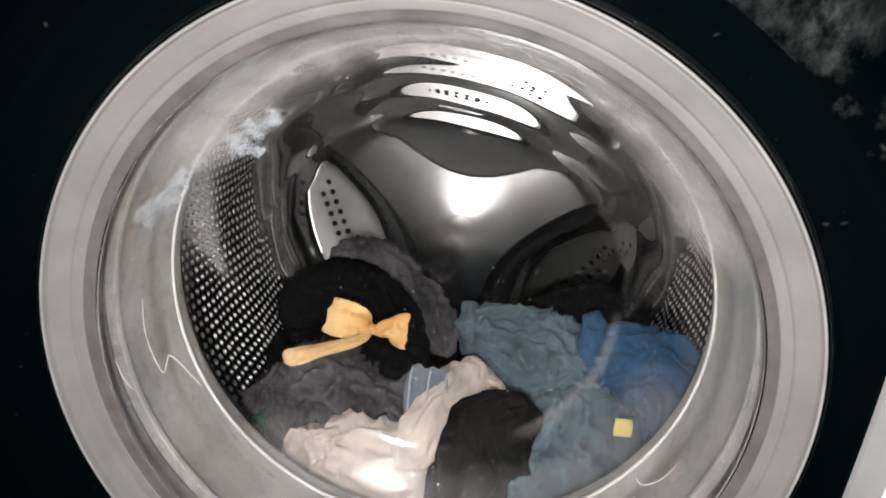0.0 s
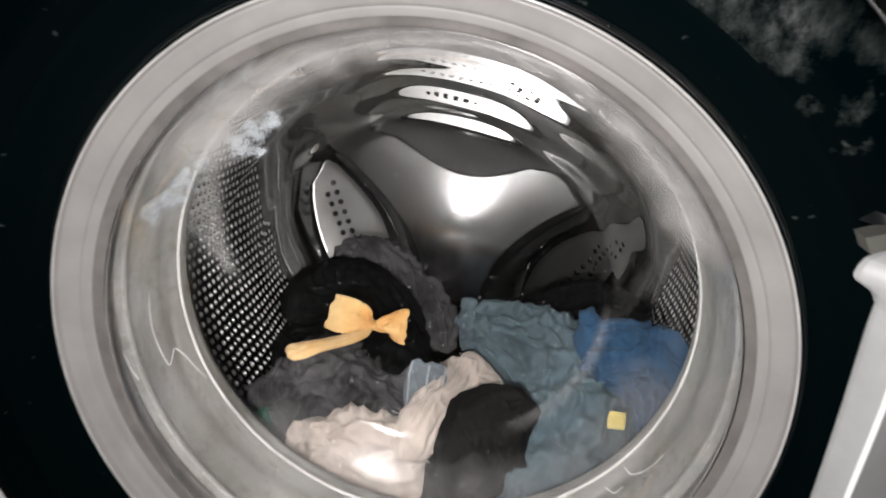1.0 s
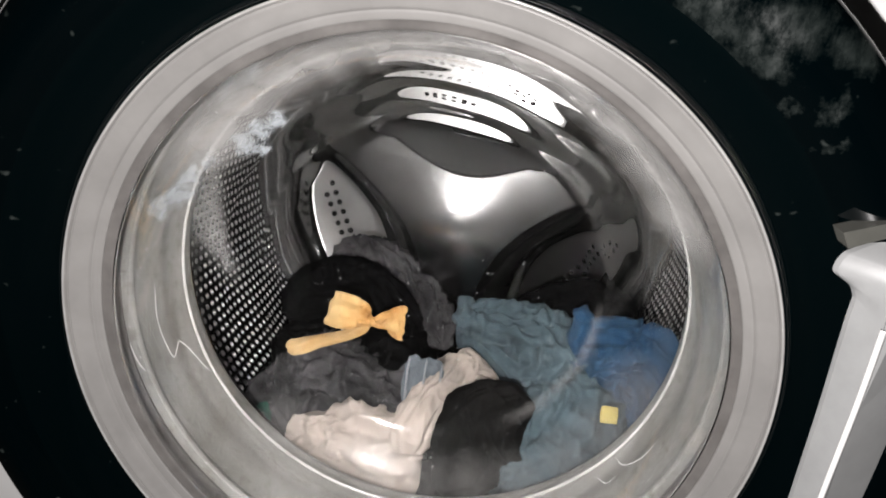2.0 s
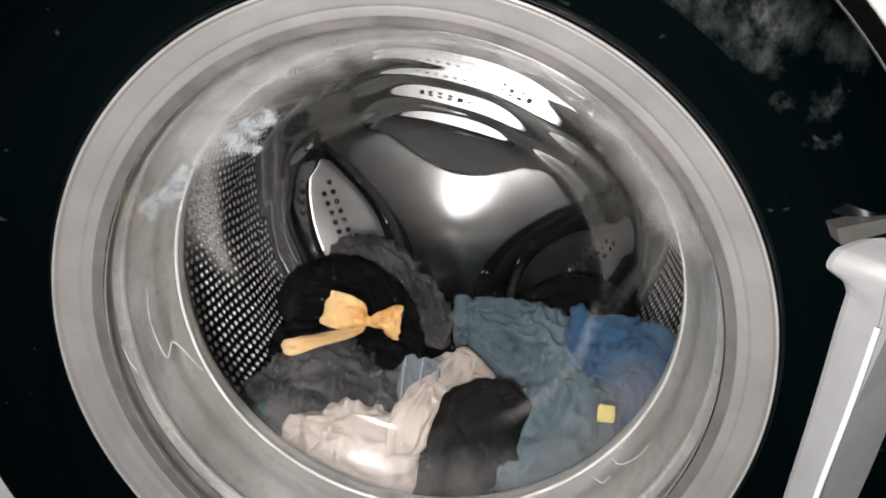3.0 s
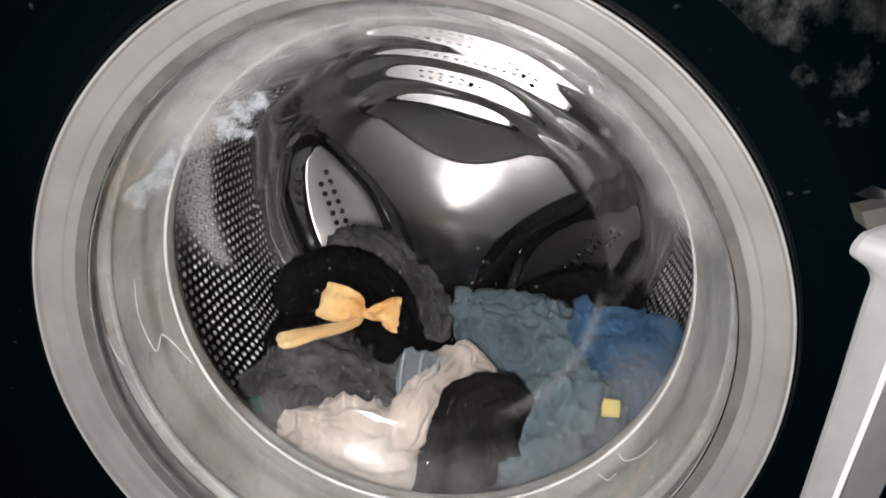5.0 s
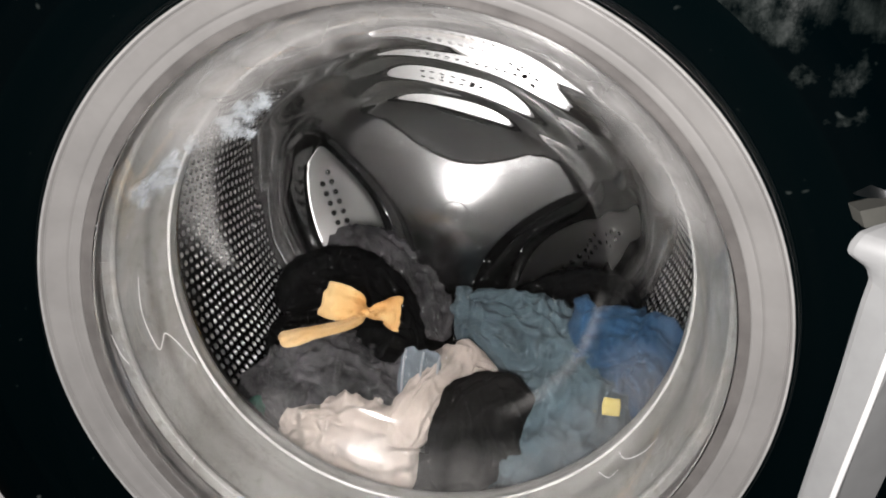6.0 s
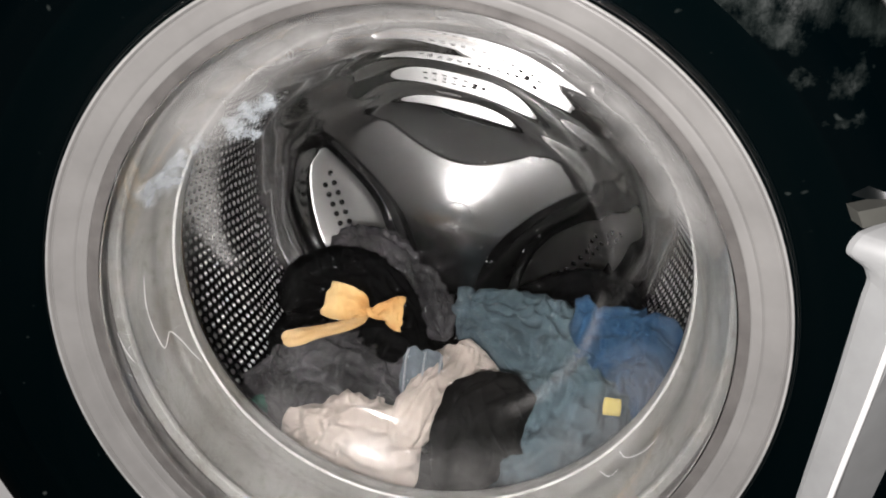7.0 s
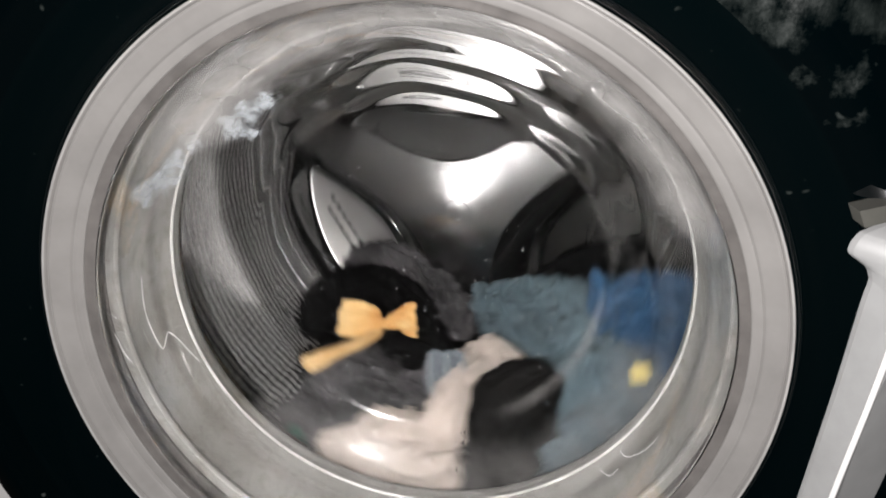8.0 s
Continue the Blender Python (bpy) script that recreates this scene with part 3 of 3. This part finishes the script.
def back_height(x, z):
    """How far back the pressed end plate lies: a raised three-armed star between three sunk windows."""
    r = math.hypot(x, z)
    star = 0.2395 + 0.32 * math.hypot(r, 0.018) - 0.4 * max(0.0, r - 0.06) ** 1.5 + 0.040 * smoothstep(0.150, 0.184, r) ** 2 + 0.022 * smoothstep(0.10, 0.184, r)
    t, floor = 0.0, 0.352
    for a in ARMS:
        u = math.radians(a + 60)
        along = x * math.cos(u) + z * math.sin(u)
        across = z * math.cos(u) - x * math.sin(u)
        edges = [0.020 - 0.5 * along * 1.732 + 0.5 * across, 0.020 - 0.5 * along * 1.732 - 0.5 * across]
        wedge = max(edges) + 0.024 * math.log(sum(math.exp((q - max(edges)) / 0.024) for q in edges))
        inner, rim = -wedge / (0.038 if a == 30.0 else 0.052), (0.178 - r) / 0.017
        v = -0.12 * math.log(math.exp(-min(8.0, inner) / 0.12) + math.exp(-min(8.0, rim) / 0.12))
        v = min(1.0, max(0.0, v))
        if v > t:
            # each floor is pressed slightly askew
            t, floor = v, 0.352 + FLOOR_TILT[a] * across
    # a crisp edge at the star, a wide hollow down to the flat floor
    t = 1 - (1 - t) ** 2.2
    return star + (floor - star) * t, t


def back_plate():
    bm = bmesh.new()
    nr, na = 230, 600
    depth = {}
    centre = bm.verts.new((0, back_height(0, 0)[0], 0))
    last = None
    for i in range(1, nr + 1):
        r = 0.1845 * i / nr
        ring = []
        for j in range(na):
            a = 2 * math.pi * j / na
            x, z = r * math.cos(a), r * math.sin(a)
            y, t = back_height(x, z)
            ring.append(bm.verts.new((x, y, z)))
            depth[ring[-1]] = t
        for j in range(na):
            q = (j + 1) % na
            if last:
                bm.faces.new((last[j], last[q], ring[q], ring[j]))
            else:
                bm.faces.new((centre, ring[q], ring[j]))
        last = ring
    depth[centre] = 0.0
    # hollow flanks of the one pressing get the darkened steel as painted shade
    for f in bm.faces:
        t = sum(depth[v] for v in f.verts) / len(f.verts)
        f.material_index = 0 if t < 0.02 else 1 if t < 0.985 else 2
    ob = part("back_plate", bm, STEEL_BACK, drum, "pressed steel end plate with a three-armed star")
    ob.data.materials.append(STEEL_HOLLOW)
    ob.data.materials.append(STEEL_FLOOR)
    part("hub_cap", revolve(smooth_line([(0.0, 0.24465), (0.006, 0.24492), (0.0105, 0.24555), (0.0116, 0.24585), (0.0121, 0.24660)], 24), 48), STEEL_BACK, drum)


back_plate()


def dimple():
    """A small drain hole, punched through a raised bead."""
    return revolve([(0.0, -0.0019), (0.0010, -0.0017), (0.0020, -0.0010), (0.0027, -0.0001), (0.0031, 0.0004)], 14)


def window_holes():
    first = None
    for a in ARMS:
        u = math.radians(a + 60)
        for col in (-1, 1):
            for row in range(12):
                along, across = 0.134 + 0.0050 * col, -0.053 + 0.0102 * row + 0.0045 * col
                x = along * math.cos(u) - across * math.sin(u)
                z = along * math.sin(u) + across * math.cos(u)
                if back_height(x, z)[1] < 0.98:
                    continue
                if first is None:
                    ob = first = part("drain_hole", dimple(), STEEL_WALL, drum)
                else:
                    ob = link("drain_hole", first.data, None, drum)
                ob.location = (x, back_height(x, z)[0] - 0.0003, z)


window_holes()

# ---- laundry ----
PIECES = []


def garment(name, bm, material, label, category):
    ob = part(name, bm, material)
    tagged(ob, label, category, group="laundry in the drum")
    PIECES.append(ob)
    return ob


def crease(q):
    """Rounded ridges and narrow valleys, about -1 to 0.4."""
    return 0.4 - 2.2 * abs(noise.noise(q)) ** 0.8


def fold(p, local, scale, seed, fine):
    """Long cloth creases that mostly run along the piece, with a few slanting ones."""
    o = Vector((seed * 7.1, seed * 3.3, seed * 5.7))
    p = Vector(p)
    w = Vector((noise.noise(p * 22 + o), noise.noise(p * 22 + o + Vector((9, 2, 4))), noise.noise(p * 22 + o + Vector((3, 8, 1)))))
    run = Vector((local[0], local[1], local[2] * 0.28)) * scale
    lean = Vector((p.x + 0.8 * p.z, p.y - 0.5 * p.x, 0.35 * (p.z - 0.8 * p.x))) * scale
    long_one = crease(run * 1.7 + w * 0.7 + o)
    slant = crease(lean * 2.0 + w * 0.9 + o * 1.7)
    small = crease(run * 4.6 + w * 1.2 + o * 0.6)
    patch = 0.5 + 0.5 * smoothstep(-0.2, 0.3, noise.noise(p * 35 + o))
    return 0.5 * long_one + 0.5 * slant * patch + fine * 0.8 * small * patch


def roll(path, n=130, m=130, amp=0.006, scale=30, seed=1, tip=0.4, fine=0.33, pleat=0.0):
    """A sleeve or bundle: a soft tube along (x, y, z, half width, half height) stations, creased all over."""
    bm = bmesh.new()
    line = smooth_line(path, n)
    rows = []
    run = 0.0
    for i, (x, y, z, w, h) in enumerate(line):
        p = Vector((x, y, z))
        run += (p - Vector(line[max(i - 1, 0)][:3])).length
        d = Vector(line[min(i + 1, n - 1)][:3]) - Vector(line[max(i - 1, 0)][:3])
        d.normalize()
        eye = Vector((0.03, -1.0, 0.45))
        eye = (eye - d * eye.dot(d)).normalized()
        side = d.cross(eye).normalized()
        e = min(i, n - 1 - i) / (n * 0.5)
        close = math.sqrt(max(0.0, 1 - (1 - min(1, e / tip)) ** 2)) if tip > 0 else 1
        close = max(close, 0.02)
        row = []
        for k in range(m):
            a = 2 * math.pi * k / m
            c, s = math.cos(a), math.sin(a)
            c, s = math.copysign(abs(c) ** 0.8, c), math.copysign(abs(s) ** 0.8, s)
            q = p + side * (w * c * close) + eye * (h * s * close)
            out = (side * c + eye * s).normalized()
            q = q + out * amp * close * 2 * fold(q, (c * w, s * h, run), scale, seed, fine)
            if pleat:
                ridge = noise.noise(Vector((c * 2.6 + seed, s * 2.6, i * 2.2 / n + 0.5 * noise.noise(Vector((c, s, i * 5.0 / n))))))
                q = q + out * pleat * close * (1 - 2.4 * abs(ridge))
            r = math.hypot(q.x, q.z - DRUM_Z)
            if r > 0.2125:
                q.x, q.z = q.x * 0.2125 / r, DRUM_Z + (q.z - DRUM_Z) * 0.2125 / r
            r = math.hypot(q.x, q.z)
            # nothing lies inside the bowl or the gasket
            if r < 0.165:
                q.y = max(q.y, 0.1035 - 12.0 * max(0.0, r - 0.10) ** 2)
            row.append(bm.verts.new(q))
        rows.append(row)
    for a, b in zip(rows, rows[1:]):
        for k in range(m):
            bm.faces.new((a[k], a[(k + 1) % m], b[(k + 1) % m], b[k]))
    bm.faces.new(rows[0][::-1])
    bm.faces.new(rows[-1])
    return bm


def strip(path, n=90, m=24, pleats=3.0, seed=1, thick=0.0007):
    """A flat band along (x, y, z, half width, pleat depth) stations, gathered into lengthwise pleats."""
    bm = bmesh.new()
    line = smooth_line(path, n)
    sheets = [[], []]
    for i, (x, y, z, w, depth) in enumerate(line):
        p = Vector((x, y, z))
        d = (Vector(line[min(i + 1, n - 1)][:3]) - Vector(line[max(i - 1, 0)][:3])).normalized()
        eye = Vector((0.03, -1.0, 0.45))
        eye = (eye - d * eye.dot(d)).normalized()
        side = d.cross(eye).normalized()
        for sheet, o in zip(sheets, (0.0, -thick)):
            row = []
            for k in range(m):
                u = -1 + 2 * k / (m - 1)
                g = math.sin(u * math.pi * pleats + 1.7 * noise.noise(Vector((i * 0.06, seed, u)))) * depth * 0.5 * (0.5 + abs(noise.noise(Vector((i * 0.09, seed + 5, u * 1.5)))) * 2)
                ragged = 1 + 0.06 * noise.noise(Vector((i * 0.16, seed + 9, math.copysign(1, u))))
                q = p + side * w * u * ragged + eye * (g + o - depth * 0.7 * u * u) + d * 0.0025 * noise.noise(Vector((u * 2.5, seed + 3, i * 0.01)))
                row.append(bm.verts.new(q))
            sheet.append(row)
    a, b = sheets
    for i in range(n - 1):
        for k in range(m - 1):
            bm.faces.new((a[i][k], a[i][k + 1], a[i + 1][k + 1], a[i + 1][k]))
            bm.faces.new((b[i][k], b[i + 1][k], b[i + 1][k + 1], b[i][k + 1]))
        for k in (0, m - 1):
            bm.faces.new((a[i][k], a[i + 1][k], b[i + 1][k], b[i][k]))
    for i in (0, n - 1):
        for k in range(m - 1):
            bm.faces.new((a[i][k], a[i][k + 1], b[i][k + 1], b[i][k]))
    return bm


def joined(*meshes):
    out = meshes[0]
    for bm in meshes[1:]:
        tmp = bpy.data.meshes.new("tmp")
        bm.to_mesh(tmp)
        bm.free()
        out.from_mesh(tmp)
        bpy.data.meshes.remove(tmp)
    return out


BLACK = cloth("black_jersey", (0.0028, 0.0028, 0.003), 700, 0.3, fuzz=0.0)
RIB = cloth("black_rib", (0.0065, 0.006, 0.006), 500, 0.35, fuzz=0.0)
CHARCOAL = cloth("charcoal_voile", (0.056, 0.053, 0.056), 1000, 0.75, fuzz=0.05)
BEIGE = cloth("beige_cotton", (0.40, 0.342, 0.306), 1200, 0.12)
TEAL = cloth("steel_blue_cotton", (0.068, 0.096, 0.113), 900, 0.18)
BLUE = cloth("blue_denim", (0.018, 0.052, 0.105), 900, 0.2)
YELLOW = cloth("yellow_satin", (0.57, 0.39, 0.18), 1400, 0.3, 0.7, deep=(0.50, 0.20, 0.03))
ORANGE = cloth("orange_satin", (0.44, 0.19, 0.035), 1400, 0.25, 0.7)
LABEL = cloth("yellow_label", (0.52, 0.42, 0.14), 1400, 0.12, 0.7)
PALE_SATIN = cloth("pale_satin", (0.48, 0.34, 0.18), 1400, 0.15, 0.7, deep=(0.38, 0.20, 0.06))
BANDING = cloth("blue_grey_elastic", (0.115, 0.132, 0.150), 900, 0.12)
PIPING = cloth("pale_stitching", (0.26, 0.27, 0.29), 900, 0.1)
GREEN = cloth("green_cotton", (0.02, 0.10, 0.07), 900, 0.2)

garment("black_trousers", joined(roll([(0.054, 0.264, -0.109, 0.018, 0.018), (0.080, 0.266, -0.088, 0.023, 0.020), (0.114, 0.263, -0.070, 0.026, 0.020), (0.139, 0.248, -0.062, 0.023, 0.020), (0.158, 0.231, -0.075, 0.016, 0.020)], amp=0.003, seed=21), roll([(-0.15, 0.24, -0.14, 0.035, 0.05), (-0.08, 0.24, -0.165, 0.045, 0.05), (0.02, 0.24, -0.17, 0.05, 0.05), (0.10, 0.235, -0.155, 0.045, 0.05),
          (0.165, 0.23, -0.11, 0.03, 0.045)], amp=0.005, seed=2),
    roll([(-0.08, 0.150, -0.185, 0.02, 0.03), (-0.02, 0.140, -0.195, 0.025, 0.03), (0.05, 0.140, -0.195, 0.025, 0.03), (0.11, 0.150, -0.175, 0.02, 0.025)], amp=0.003, seed=22)), BLACK, "crumpled black trousers at the bottom of the drum", "trousers")
garment("black_shirt", joined(
    roll([(-0.123, 0.200, -0.096, 0.017, 0.020), (-0.113, 0.223, -0.084, 0.022, 0.030), (-0.091, 0.238, -0.079, 0.027, 0.035), (-0.063, 0.238, -0.084, 0.029, 0.035),
          (-0.036, 0.224, -0.098, 0.026, 0.030), (-0.019, 0.209, -0.109, 0.018, 0.025), (-0.008, 0.195, -0.114, 0.009, 0.020)], amp=0.004, seed=3),
    roll([(-0.078, 0.204, -0.118, 0.019, 0.025), (-0.045, 0.203, -0.110, 0.022, 0.030), (-0.010, 0.194, -0.111, 0.019, 0.025)], amp=0.004, seed=31)), BLACK, "crumpled black shirt in the heap of laundry", "shirt")
garment("charcoal_cardigan", roll([(-0.110, 0.286, -0.082, 0.019, 0.020), (-0.090, 0.286, -0.070, 0.021, 0.022), (-0.062, 0.280, -0.069, 0.022, 0.022), (-0.030, 0.258, -0.081, 0.021, 0.022),
          (-0.005, 0.231, -0.093, 0.020, 0.020), (0.007, 0.209, -0.103, 0.011, 0.018)], amp=0.005, scale=40, seed=4),
        CHARCOAL, "charcoal cardigan pressed against the drum's end plate", "cardigan")
garment("charcoal_blouse", joined(
    roll([(-0.130, 0.159, -0.134, 0.014, 0.020), (-0.109, 0.163, -0.135, 0.030, 0.025), (-0.085, 0.170, -0.131, 0.035, 0.030), (-0.059, 0.174, -0.130, 0.037, 0.030),
          (-0.031, 0.173, -0.137, 0.030, 0.025), (-0.011, 0.170, -0.143, 0.016, 0.020)], amp=0.009, scale=40, seed=5, fine=0.6, pleat=0.003),
    roll([(-0.124, 0.164, -0.126, 0.014, 0.020), (-0.118, 0.152, -0.153, 0.019, 0.020), (-0.097, 0.135, -0.170, 0.018, 0.015)], amp=0.005, scale=42, seed=51)), CHARCOAL, "creased sheer charcoal blouse", "blouse")
beige_shirt = garment("beige_shirt", roll([(-0.087, 0.129, -0.138, 0.010, 0.010), (-0.076, 0.128, -0.149, 0.025, 0.016), (-0.051, 0.124, -0.155, 0.035, 0.018), (-0.025, 0.124, -0.156, 0.037, 0.020),
          (-0.004, 0.126, -0.153, 0.029, 0.018), (0.008, 0.130, -0.153, 0.017, 0.014)], amp=0.005, scale=30, seed=6, fine=0.22, pleat=0.006), BEIGE, "beige cotton shirt with one sleeve thrown upwards", "shirt")
part("sleeve", roll([(-0.004, 0.119, -0.148, 0.019, 0.012), (-0.002, 0.131, -0.129, 0.016, 0.012), (0.006, 0.150, -0.114, 0.014, 0.011), (0.021, 0.174, -0.106, 0.016, 0.012),
          (0.026, 0.187, -0.096, 0.013, 0.012), (0.023, 0.190, -0.089, 0.006, 0.008)], amp=0.0024, scale=32, seed=7, fine=0.2, pleat=0.003), BEIGE, beige_shirt)
part("flap", strip([(-0.071, 0.113, -0.122, 0.015, 0.004), (-0.069, 0.110, -0.133, 0.021, 0.007), (-0.064, 0.107, -0.148, 0.022, 0.008), (-0.057, 0.106, -0.162, 0.019, 0.007), (-0.050, 0.107, -0.172, 0.013, 0.004)], n=110, m=90, pleats=2.6, seed=8), BEIGE, beige_shirt)
part("cuff", roll([(0.025, 0.178, -0.102, 0.012, 0.010), (0.040, 0.180, -0.108, 0.013, 0.011), (0.056, 0.180, -0.111, 0.005, 0.008)], amp=0.003, scale=36, seed=71, fine=0.2, pleat=0.003), BEIGE, beige_shirt)
garment("black_sock", roll([(0.036, 0.116, -0.175, 0.019, 0.012), (0.041, 0.126, -0.147, 0.028, 0.018), (0.050, 0.140, -0.124, 0.035, 0.022), (0.066, 0.151, -0.112, 0.025, 0.020),
          (0.084, 0.154, -0.105, 0.009, 0.014)], amp=0.003, seed=8),
        RIB, "black ribbed sock lying across the heap", "sock")
jumper = garment("steel_blue_jumper", roll([(0.117, 0.205, -0.093, 0.030, 0.026), (0.126, 0.181, -0.112, 0.043, 0.028), (0.110, 0.151, -0.135, 0.046, 0.026), (0.087, 0.135, -0.158, 0.039, 0.022),
          (0.068, 0.126, -0.178, 0.022, 0.018)], amp=0.0055, scale=30, seed=10, fine=0.75, pleat=0.004), TEAL, "steel-blue cotton jumper with creased sleeves and a yellow label", "jumper")
part("sleeve", roll([(0.012, 0.228, -0.080, 0.010, 0.016), (0.033, 0.228, -0.086, 0.024, 0.022), (0.065, 0.221, -0.092, 0.034, 0.026), (0.098, 0.212, -0.098, 0.035, 0.028),
          (0.126, 0.195, -0.100, 0.032, 0.026)], amp=0.0055, scale=30, seed=9, fine=0.75, pleat=0.003), TEAL, jumper)
part("cuff", roll([(0.019, 0.226, -0.088, 0.009, 0.016), (0.020, 0.227, -0.075, 0.010, 0.016), (0.018, 0.224, -0.064, 0.005, 0.010)], n=40, m=40, amp=0.002, scale=40, seed=101), TEAL, jumper)
part("care_label", roll([(0.126, 0.129, -0.086, 0.006, 0.001), (0.139, 0.129, -0.085, 0.006, 0.001)], n=20, m=20, amp=0.0004, seed=16, tip=0.05), LABEL, jumper, "small yellow care label")
garment("blue_jeans", joined(
    roll([(0.115, 0.201, -0.084, 0.014, 0.014), (0.115, 0.201, -0.061, 0.013, 0.014), (0.111, 0.202, -0.048, 0.010, 0.012), (0.108, 0.199, -0.042, 0.004, 0.006)], n=50, m=50, amp=0.002, seed=11),
    roll([(0.104, 0.205, -0.085, 0.017, 0.016), (0.130, 0.198, -0.075, 0.026, 0.020), (0.152, 0.184, -0.068, 0.029, 0.020), (0.168, 0.164, -0.067, 0.031, 0.018),
          (0.168, 0.148, -0.085, 0.025, 0.016), (0.156, 0.134, -0.103, 0.014, 0.012)], amp=0.005, scale=30, seed=12, fine=0.7, pleat=0.003)), BLUE, "blue denim piece against the drum wall", "jeans")
ribbon = garment("yellow_ribbon", roll([(-0.0475, 0.161, -0.0610, 0.0020, 0.003), (-0.0455, 0.160, -0.0640, 0.0030, 0.004), (-0.0445, 0.160, -0.0675, 0.0022, 0.003)], n=24, m=24, amp=0.0006, scale=120, seed=13), YELLOW, "orange-yellow satin ribbon tied in a bow", "ribbon")
part("loop", strip([(-0.046, 0.161, -0.0645, 0.0028, 0.0012), (-0.049, 0.159, -0.0630, 0.0065, 0.0024), (-0.054, 0.157, -0.0600, 0.0110, 0.0028), (-0.0615, 0.156, -0.0585, 0.0128, 0.0024), (-0.0690, 0.156, -0.0580, 0.0134, 0.0018), (-0.0745, 0.158, -0.0585, 0.0132, 0.0014), (-0.0785, 0.161, -0.0590, 0.0126, 0.0010)], n=120, pleats=2.3, seed=13), YELLOW, ribbon)
part("lining", strip([(-0.0475, 0.164, -0.0665, 0.0030, 0.0010), (-0.056, 0.166, -0.0690, 0.0060, 0.0014), (-0.066, 0.168, -0.0680, 0.0070, 0.0014), (-0.0735, 0.168, -0.0640, 0.0075, 0.0010)], n=60, pleats=1.4, seed=33), ORANGE, ribbon, "deep orange inside of the loop")
part("loop", strip([(-0.046, 0.161, -0.0645, 0.0028, 0.0012), (-0.0415, 0.159, -0.0635, 0.0048, 0.0026), (-0.0365, 0.157, -0.0610, 0.0070, 0.0046), (-0.0305, 0.155, -0.0595, 0.0104, 0.0042), (-0.0255, 0.155, -0.0590, 0.0124, 0.0034), (-0.0205, 0.157, -0.0595, 0.0126, 0.0026)], n=120, pleats=1.8, seed=14), YELLOW, ribbon)
part("tail", strip([(-0.0475, 0.161, -0.0665, 0.0030, 0.0010), (-0.0520, 0.157, -0.0705, 0.0040, 0.0015), (-0.0610, 0.149, -0.0730, 0.0042, 0.0020), (-0.0750, 0.139, -0.0750, 0.0046, 0.0026), (-0.0880, 0.133, -0.0785, 0.0060, 0.0026), (-0.0960, 0.131, -0.0815, 0.0058, 0.0018), (-0.1000, 0.131, -0.0835, 0.0030, 0.0008)], n=100, pleats=1.3, seed=15), PALE_SATIN, ribbon, "paler reverse of the satin band")
waistband = garment("waistband", strip([(-0.002, 0.162, -0.087, 0.013, 0.002), (-0.002, 0.157, -0.095, 0.015, 0.003), (-0.001, 0.152, -0.107, 0.016, 0.003), (0.000, 0.147, -0.120, 0.014, 0.002)], n=40, pleats=1.2, seed=15, thick=0.002), BANDING,
        "blue-grey elastic waistband of a garment", "underwear")
for x in (-0.014, -0.001, 0.011):
    part("piping", strip([(x, 0.159, -0.0875, 0.0008, 0.0004), (x, 0.1535, -0.095, 0.0008, 0.0004), (x + 0.001, 0.1485, -0.107, 0.0008, 0.0004), (x + 0.002, 0.144, -0.119, 0.0008, 0.0004)], n=30, m=6, pleats=0.5, seed=40, thick=0.001), PIPING, waistband, "pale stitched line of the waistband")
garment("green_cloth", roll([(-0.121, 0.137, -0.139, 0.006, 0.008), (-0.116, 0.134, -0.148, 0.008, 0.009), (-0.112, 0.129, -0.159, 0.005, 0.008)], amp=0.003, seed=17), GREEN, "scrap of dark green cloth", "cloth")


# ---- movement ----
def motions():
    walk(drum, [(t, pose(0, 0, BASE + DRUM_Z, 0, -a, 0)) for t, a in SPIN])
    for ob in PIECES:
        walk(ob, [(t, pose(0, 0, DRUM_Z, 0, -a, 0) @ pose(0, 0, -DRUM_Z)) for t, a in SPIN])


motions()
